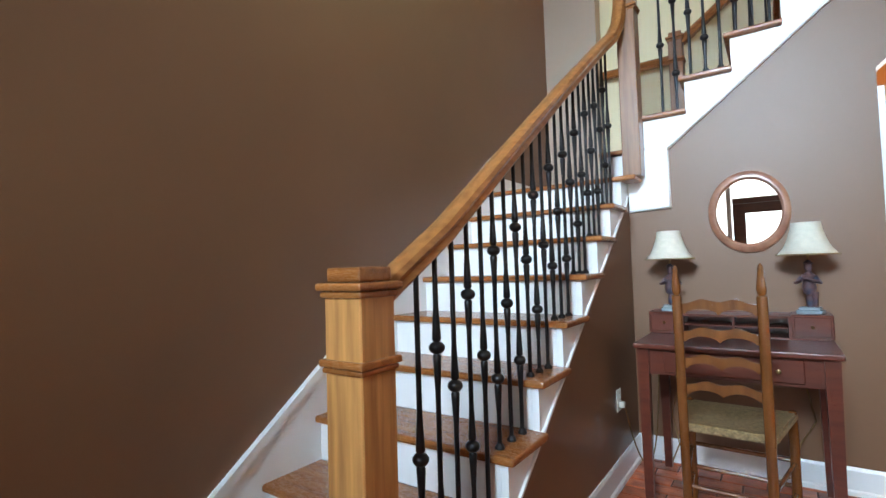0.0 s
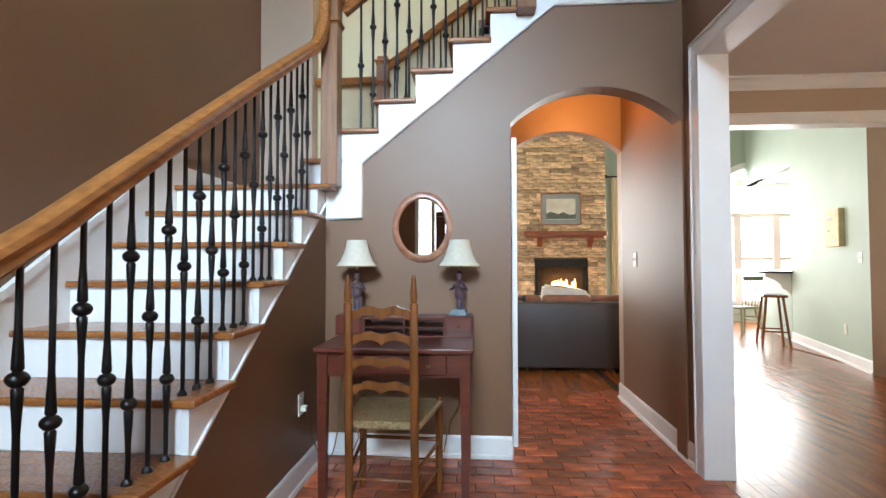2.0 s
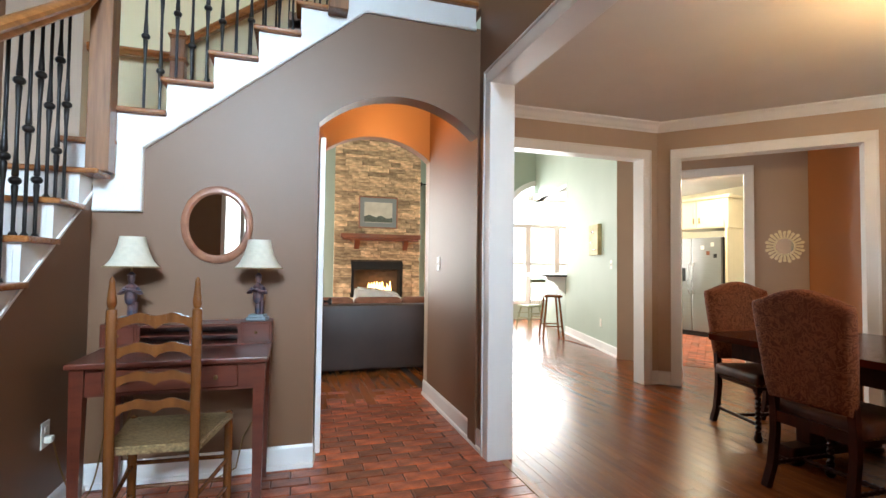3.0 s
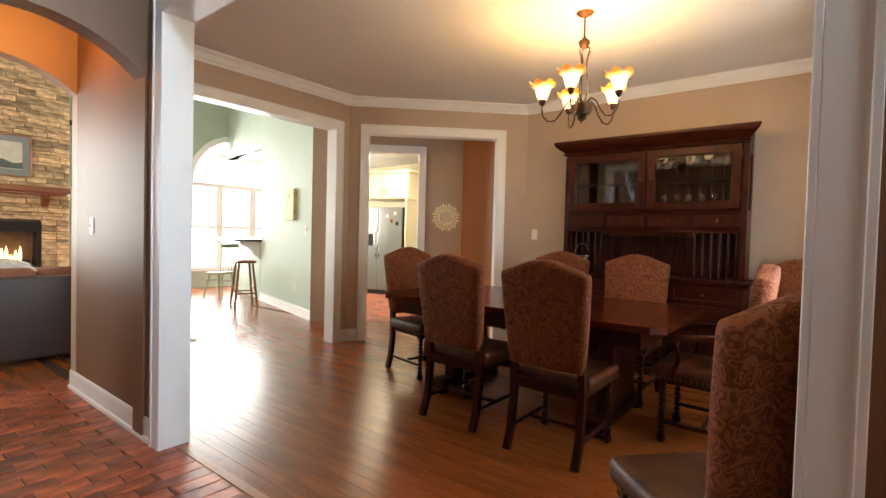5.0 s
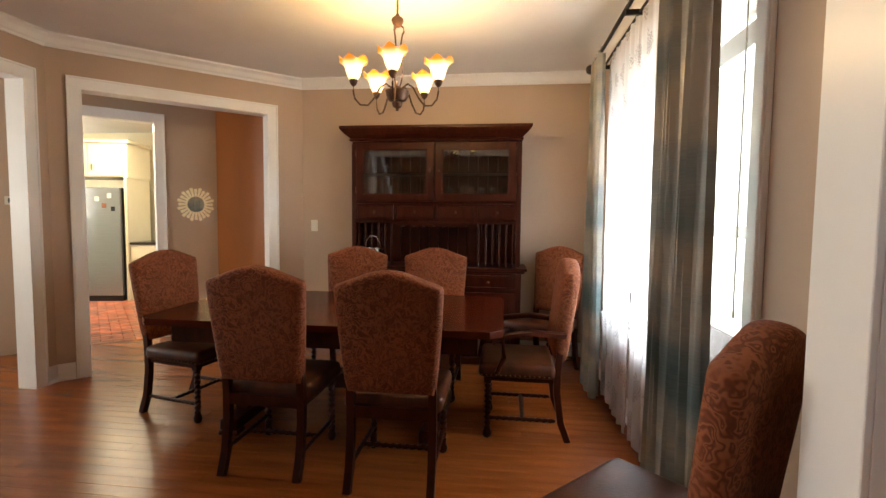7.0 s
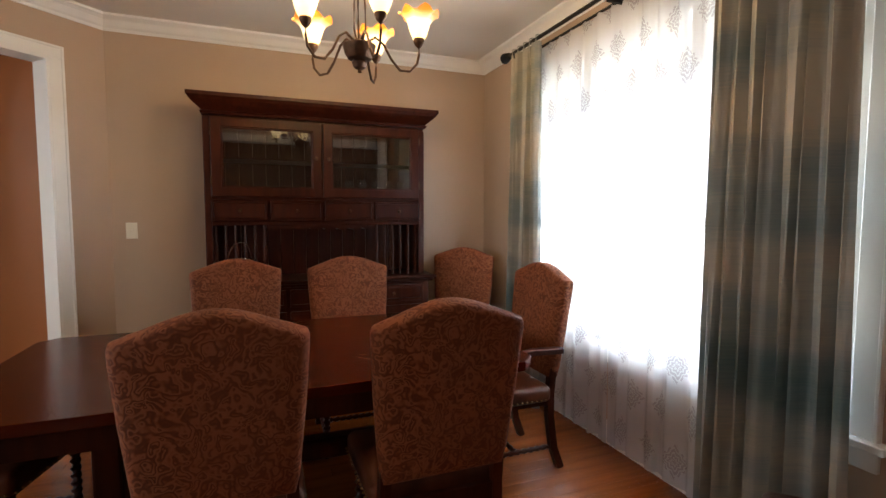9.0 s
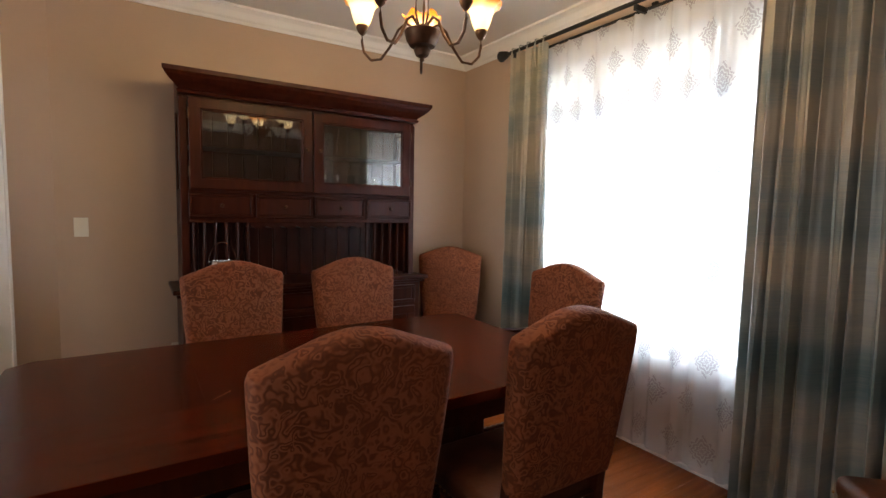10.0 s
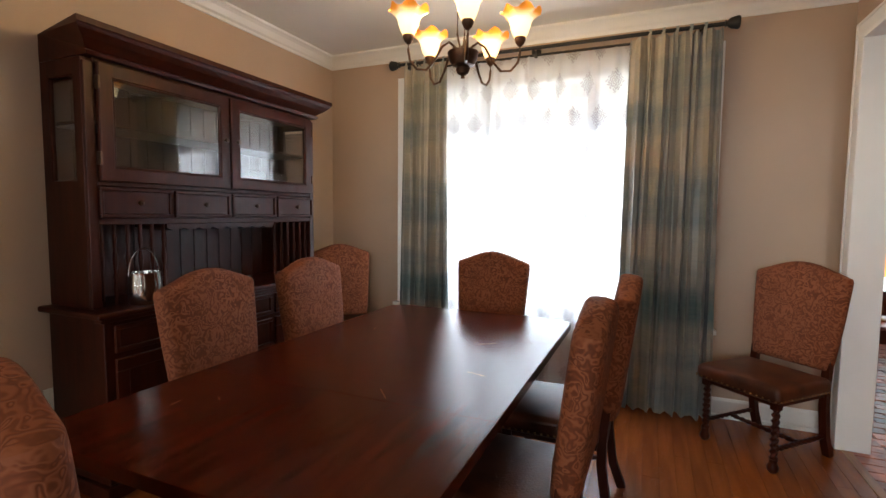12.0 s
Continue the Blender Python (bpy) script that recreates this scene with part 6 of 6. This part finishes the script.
for x0, x1, sx in ((3.98, 4.28, 4.0), (1.22, 1.52, 1.4)):
    c = hanging("drape", x0, x1, FAR - 0.09, 0.04, 2.95, 4, 0.03, CURTAIN_GOLD, "pale gold drape beside a living room window", int(x0 * 10))
    tagged(c, group="drapes of the living room")
    rr = thing("drape_rod", pose(0, FAR - 0.09, 2.97), "black iron drape rod with a finial", "curtain rod")
    part("rod", sweep([(sx - 0.1, 0, 0), (sx + (1.2 if sx > 3 else -1.2), 0, 0)], circle(0.016, 8)), BLACK, rr, smooth=True)
    part("finial", boxes((sx - 0.16, -0.04, -0.04, sx - 0.09, 0.04, 0.04) if sx > 3 else (sx + 0.09, -0.04, -0.04, sx + 0.16, 0.04, 0.04), bevel=0.012), BLACK, rr)
rug = thing("area_rug", pose(3.35, 7.9, 0.001), "pale flat rug edge on the wood floor", "rug")
part("rug", boxes((-0.5, -0.45, 0, 0.5, 0.9, 0.010), bevel=0.003), mat("grey_beige_rug", (0.45, 0.42, 0.36), 0.95, 0, 0.2, 20, 0.5, 150), rug)

# breakfast bar
bar = thing("breakfast_bar", GM @ pose(GL, 0, 0), "dark granite bar top on a white bracket", "counter")
part("countertop", boxes((-0.05, -0.30, 1.03, 1.5, 0.42, 1.07), bevel=0.008), GRANITE, bar)
part("half_wall", boxes((0.02, -0.12, 0, 1.5, 0.0, 1.03)), WALL_GREEN, bar)
part("bracket", prism([(0.0, 1.03), (0.34, 1.03), (0.34, 0.98), (0.22, 0.93), (0.14, 0.86), (0.12, 0.80), (0.05, 0.76), (0.0, 0.70)], 0.04, 0.10, "x"), TRIM, bar)


def stool(m, seat_mat, label, name="bar_stool", h=0.74):
    t = thing(name, m, label, "stool")
    part("seat", boxes((-0.21, -0.15, h - 0.04, 0.21, 0.15, h), bevel=0.015, seg=2), seat_mat, t)
    for sx in (-1, 1):
        for sy in (-1, 1):
            part("leg", sweep([(sx * 0.15, sy * 0.10, h - 0.04), (sx * 0.22, sy * 0.17, 0)], circle(0.018, 8)), seat_mat, t, smooth=True)
        part("rung", sweep([(sx * 0.20, -0.15, 0.22), (sx * 0.20, 0.15, 0.22)], circle(0.011, 8)), seat_mat, t, smooth=True)
    for sy in (-1, 1):
        part("rung", sweep([(-0.195, sy * 0.145, 0.30), (0.195, sy * 0.145, 0.30)], circle(0.011, 8)), seat_mat, t, smooth=True)
    return t


stool(pose(5.50, 9.45, 0, 0, 0, 70), CHAIR_MAPLE, "brown saddle-seat wooden bar stool at the breakfast bar")
bc = stool(pose(5.75, 10.7, 0, 0, 0, 20), mat("sage_painted_wood", (0.30, 0.34, 0.22), 0.5), "green painted wooden chair by the windows", "breakfast_chair", 0.46)
bm = bmesh.new()
for i in range(6):
    sweep([(-0.16 + i * 0.064, -0.14, 0.45), (-0.18 + i * 0.072, -0.20, 0.92)], circle(0.008, 6), bm)
part("spindles", bm, bc.children[0].data.materials[0], bc)
part("crest", boxes((-0.21, -0.225, 0.90, 0.21, -0.19, 0.97), bevel=0.01), bc.children[0].data.materials[0], bc)
gp = thing("canvas_picture", GM @ pose(0.78, 0.0, 1.62, 0, 0, 180), "pale yellow wooden picture box on the green wall", "picture")
part("box", boxes((-0.19, -0.06, -0.23, 0.19, 0, 0.23), bevel=0.004), mat("yellow_sketch_panel", (0.62, 0.52, 0.26), 0.6, 0, 0.2, 9), gp)
for bar in ((-0.10, -0.064, 0.10, 0.02, -0.060, 0.14), (-0.02, -0.064, -0.16, 0.12, -0.060, -0.14), (-0.12, -0.064, -0.04, -0.04, -0.060, -0.02)):
    part("motif", boxes(bar), CHAIR_MAPLE, gp)
th = thing("thermostat", KM @ pose((k0 + KD0) / 2 - 0.05, 0, 1.47), "white and grey wall thermostat", "thermostat")
part("body", boxes((-0.06, -0.025, -0.04, 0.06, 0, 0.04), bevel=0.005), IVORY, th)
part("display", boxes((-0.035, -0.028, -0.02, 0.035, -0.0255, 0.02)), BLACK, th)
sb = thing("sunburst_mirror", KM @ pose(KD1 + 0.375, 0, 1.472), "small round mirror with pale gilt rays", "mirror")
part("disc", lathe([(0.0, -0.004), (0.090, -0.004), (0.090, 0.018), (0.0, 0.018)], 28, m=Matrix.Rotation(radians(90), 4, "X")), MIRROR, sb)
part("rim", lathe([(0.088, 0), (0.088, 0.024), (0.106, 0.024), (0.106, 0)], 28, m=Matrix.Rotation(radians(90), 4, "X")), GILT, sb)
for i in range(24):
    p = part("ray", prism([(-0.008, 0.104), (0.008, 0.104), (0.017, 0.182 if i % 2 else 0.168), (0.008, 0.192 if i % 2 else 0.176), (-0.008, 0.192 if i % 2 else 0.176), (-0.017, 0.182 if i % 2 else 0.168)], -0.016, -0.002), GILT, sb)
    p.rotation_euler = (0, 2 * math.pi * i / 24, 0)

# kitchen
fr = thing("refrigerator", pose(8.55, 9.15, 0, 0, 0, -78), "stainless steel side-by-side refrigerator with notes on it", "refrigerator")
part("body", boxes((-0.46, -0.28, 0.02, 0.46, 0.38, 1.76), bevel=0.006), BLACK, fr)
for x0, x1, hx, nm in ((-0.46, -0.085, -0.12, "freezer_door"), (-0.075, 0.46, -0.04, "door")):
    d = part(nm, boxes((x0, -0.35, 0.09, x1, -0.285, 1.76), bevel=0.012, seg=2), STEEL, fr)
    part("handle", sweep([(hx, -0.352, 0.75), (hx, -0.40, 0.82), (hx, -0.405, 1.0), (hx, -0.40, 1.25), (hx, -0.352, 1.32)], circle(0.012, 8)), STEEL, d, smooth=True)
    if nm == "freezer_door":
        part("dispenser", boxes((-0.40, -0.354, 0.98, -0.20, -0.349, 1.22)), BLACK, d)
    else:
        for i, (x, z) in enumerate(((0.1, 1.55), (0.2, 1.45), (0.28, 1.6), (0.33, 1.4))):
            part("magnet", boxes((x, -0.356, z, x + 0.06, -0.351, z + 0.07)), (IVORY, CUSHION, IVORY, BLACK)[i], d)
part("grille", boxes((-0.46, -0.33, 0.0, 0.46, -0.28, 0.085)), BLACK, fr)
kc = thing("wall_cabinet", pose(8.55, 9.15, 1.92, 0, 0, -78), "cream painted cabinet over the refrigerator", "cabinet")
part("body", boxes((-0.5, -0.30, 0, 0.56, 0.38, 0.52), (-0.53, -0.34, 0.52, 0.60, 0.38, 0.57), bevel=0.004), CREAM_CABINET, kc)
for x0 in (-0.49, 0.01):
    d = part("door", boxes((x0, -0.32, 0.02, x0 + 0.48, -0.302, 0.50), (x0 + 0.06, -0.325, 0.08, x0 + 0.42, -0.321, 0.44), bevel=0.003), CREAM_CABINET, kc)
    part("handle", boxes((x0 + (0.43 if x0 < 0 else 0.04), -0.345, 0.10, x0 + (0.44 if x0 < 0 else 0.05), -0.321, 0.20), bevel=0.002), BRASS, d)
pn = thing("pantry_panel", pose(8.55, 9.15, 0, 0, 0, -78), "cream panel beside the refrigerator", "cabinet")
part("panel", boxes((0.50, -0.30, 0, 0.54, 0.38, 1.92)), CREAM_CABINET, pn)
bcab = thing("base_cabinet", pose(8.55, 9.15, 0, 0, 0, -78), "cream base cabinet with a dark granite top", "cabinet")
part("body", boxes((0.545, -0.25, 0, 1.4, 0.38, 0.88), bevel=0.003), CREAM_CABINET, bcab)
part("worktop", boxes((0.545, -0.28, 0.882, 1.4, 0.38, 0.92), bevel=0.004), GRANITE, bcab)
part("drawer", boxes((0.57, -0.27, 0.66, 1.0, -0.252, 0.85), bevel=0.003), CREAM_CABINET, bcab)
kdr = thing("kitchen_door", pose(8.35, 10.9, 0, 0, 0, -60), "white panelled door at the far end of the kitchen", "door")
part("leaf", boxes((-0.4, -0.02, 0.0, 0.4, 0.02, 2.03), bevel=0.003), TRIM, kdr)
part("knob", lathe([(0.02, 0), (0.008, 0.01), (0.024, 0.04), (0.0, 0.06)], 10, m=Matrix.Translation((0.34, -0.02, 0.95)) @ Matrix.Rotation(radians(90), 4, "X")), BLACK, kdr, smooth=True)

# ---- floors, laid piece by piece ----
def piece_mesh(name, lx, ly, h, bev, material):
    bm = bmesh.new()
    add_box(bm, -lx / 2, -ly / 2, -h, lx / 2, ly / 2, 0)
    top = [e for e in bm.edges if e.verts[0].co.z > -1e-6 and e.verts[1].co.z > -1e-6]
    bmesh.ops.bevel(bm, geom=top, offset=bev, segments=1, affect="EDGES")
    me = bpy.data.meshes.new(name)
    bm.to_mesh(me)
    bm.free()
    me.materials.append(material)
    return me


def lay(name, me, parent, x, y, z=0.0, rz=0.0, rx_=0.0):
    ob = new(name, me)
    ob.parent = parent
    ob.matrix_basis = pose(x, y, z, rx_, 0, rz)
    return ob


def joined(bm, me, m):
    n0 = len(bm.verts)
    bm.from_mesh(me)
    bm.verts.ensure_lookup_table()
    for v in bm.verts[n0:]:
        v.co = m @ v.co


rb = random.Random(11)
brick_floor = structure("floor_brick", boxes((WEST, FRONT, -0.019, POST1 - 0.01, 6.83, -0.006)), GROUT, "worn red brick floor laid in running bond", "floor")
bricks = [piece_mesh("brick", 0.198, 0.093, 0.012, 0.004, BRICK), piece_mesh("brick", 0.199, 0.092, 0.012, 0.006, BRICK)]
far_bm = bmesh.new()
far_brick = piece_mesh("brick_far", 0.198, 0.093, 0.012, 0.004, BRICK_ISLAND)
count = 0
rows = int((6.83 - FRONT) / 0.101)
for r in range(rows):
    y = 6.83 - 0.05 - r * 0.101
    x = WEST + 0.1 + (0.103 if r % 2 else 0.0)
    while x < 2.36:
        z = rb.uniform(-0.002, 0.002)
        if x > 0.9 and 3.75 < y < 6.83 and count < 300:
            lay("brick", bricks[count % 2], brick_floor, x, y, z, rb.uniform(-0.7, 0.7))
            count += 1
        elif y > 2.5 and x > 0.1 or y < 2.9:
            joined(far_bm, far_brick, pose(x, y, z, 0, 0, rb.uniform(-0.7, 0.7)))
        x += 0.206
for i in range(90):
    y = FRONT + 0.05 + i * 0.095
    if y > 6.78:
        break
    joined(far_bm, far_brick, pose(2.455, y, rb.uniform(-0.001, 0.002), 0, 0, rb.uniform(-0.7, 0.7)))
# kitchen bricks beyond the doorway, square to the angled wall
for r in range(34):
    for q in range(26):
        p = KM @ Vector((KD0 - 1.6 + q * 0.206 + (0.103 if r % 2 else 0), 0.05 + r * 0.101, 0))
        if p.x < 9.0 and KD0 - 1.6 + q * 0.206 > k0 + 0.12:
            joined(far_bm, far_brick, Matrix.Translation((p.x, p.y, 0.0045)) @ Matrix.Rotation(ANG, 4, "Z"))
me = bpy.data.meshes.new("brick_field")
far_bm.to_mesh(me)
far_bm.free()
me.materials.append(BRICK_ISLAND)
ob = new("brick_field", me)
ob.parent = brick_floor
tagged(ob, "worn red paving bricks", kind="stuff")

wood_floor = structure("floor_wood", boxes((POST1 - 0.01, SOUTH - 0.05, -0.019, 9.5, 6.83, -0.010), (-1.4, 6.83, -0.019, 9.5, FAR, -0.010)), SUBFLOOR, "glossy oak strip floor", "floor")
lens_ = (0.75, 1.05, 1.35, 1.65)
planks = [piece_mesh("plank", 0.0819, q - 0.001, 0.011, 0.0008, PLANK) for q in lens_]
far_pl = [piece_mesh("plank_far", 0.0819, q - 0.001, 0.011, 0.0008, PLANK_ISLAND) for q in lens_]
far_bm = bmesh.new()
KI = KM.inverted()
count = 0
cols = int((9.4 + 1.4) / 0.0825)
for i in range(cols):
    x = POST1 + 0.041 + i * 0.0825
    xx = x if x < 9.3 else x - 9.3 - 1.35
    if x >= 9.3 and xx > POST1 - 0.09:
        break
    y = (SOUTH - 0.03 if xx < EAST + 0.1 else 4.3) if xx > POST1 else 6.83 - rb.uniform(0, 0.7)
    while y < FAR - 0.2:
        j = rb.randrange(4)
        q = lens_[j]
        m = (xx, y + q / 2, 0.0)
        loc = KI @ Vector((xx, y, 0))
        if not (loc.y > 0.05 and loc.x > k0 and xx > 5.4):
            if xx > POST1 and xx < 6.4 and y < 5.4 and count < 300:
                lay("plank", planks[j], wood_floor, *m, 0)
                count += 1
            else:
                joined(far_bm, far_pl[j], Matrix.Translation(m))
        y += q
me = bpy.data.meshes.new("plank_field")
far_bm.to_mesh(me)
far_bm.free()
me.materials.append(PLANK_ISLAND)
ob = new("plank_field", me)
ob.parent = wood_floor
tagged(ob, "oak floor strips", kind="stuff")

# ledge stones of the chimney
rs = random.Random(21)
far_bm = bmesh.new()
z, count = 0.0, 0
sizes = {}
while z < 4.6:
    h = rs.choice((0.045, 0.06, 0.075, 0.09, 0.11))
    x = FX0 - 0.01
    while x < FX1:
        w = rs.choice((0.14, 0.20, 0.26, 0.34, 0.42))
        w = min(w, FX1 + 0.01 - x)
        cut = z + h > BZ0 and z < BZ1 - 0.01
        if cut and x < BX1 and x + w > BX0:
            if x < BX0 - 0.05:
                w = BX0 - x
            else:
                x = max(x, BX1)
                w = min(0.2, FX1 + 0.01 - x)
        if w > 0.03:
            key = (round(w, 2), h)
            if key not in sizes:
                sizes[key] = piece_mesh("stone", max(0.02, key[0] - 0.006), h - 0.006, 0.09, 0.008, STONE), piece_mesh("stone_far", max(0.02, key[0] - 0.006), h - 0.006, 0.09, 0.008, STONE_ISLAND)
            m = Matrix.Translation((x + w / 2, FY + 0.02 - rs.uniform(0, 0.035), z + h / 2)) @ Matrix.Rotation(radians(90), 4, "X") @ Matrix.Rotation(radians(rs.uniform(-1, 1)), 4, "Z")
            if count < 300 and z > 0.75:
                ob = new("stone", sizes[key][0])
                ob.parent = fp
                ob.matrix_basis = m
                count += 1
            else:
                joined(far_bm, sizes[key][1], m)
        x += w
    z += h
me = bpy.data.meshes.new("stone_field")
far_bm.to_mesh(me)
far_bm.free()
me.materials.append(STONE_ISLAND)
ob = new("stone_field", me)
ob.parent = fp
tagged(ob, "stacked ledge stones", kind="stuff")
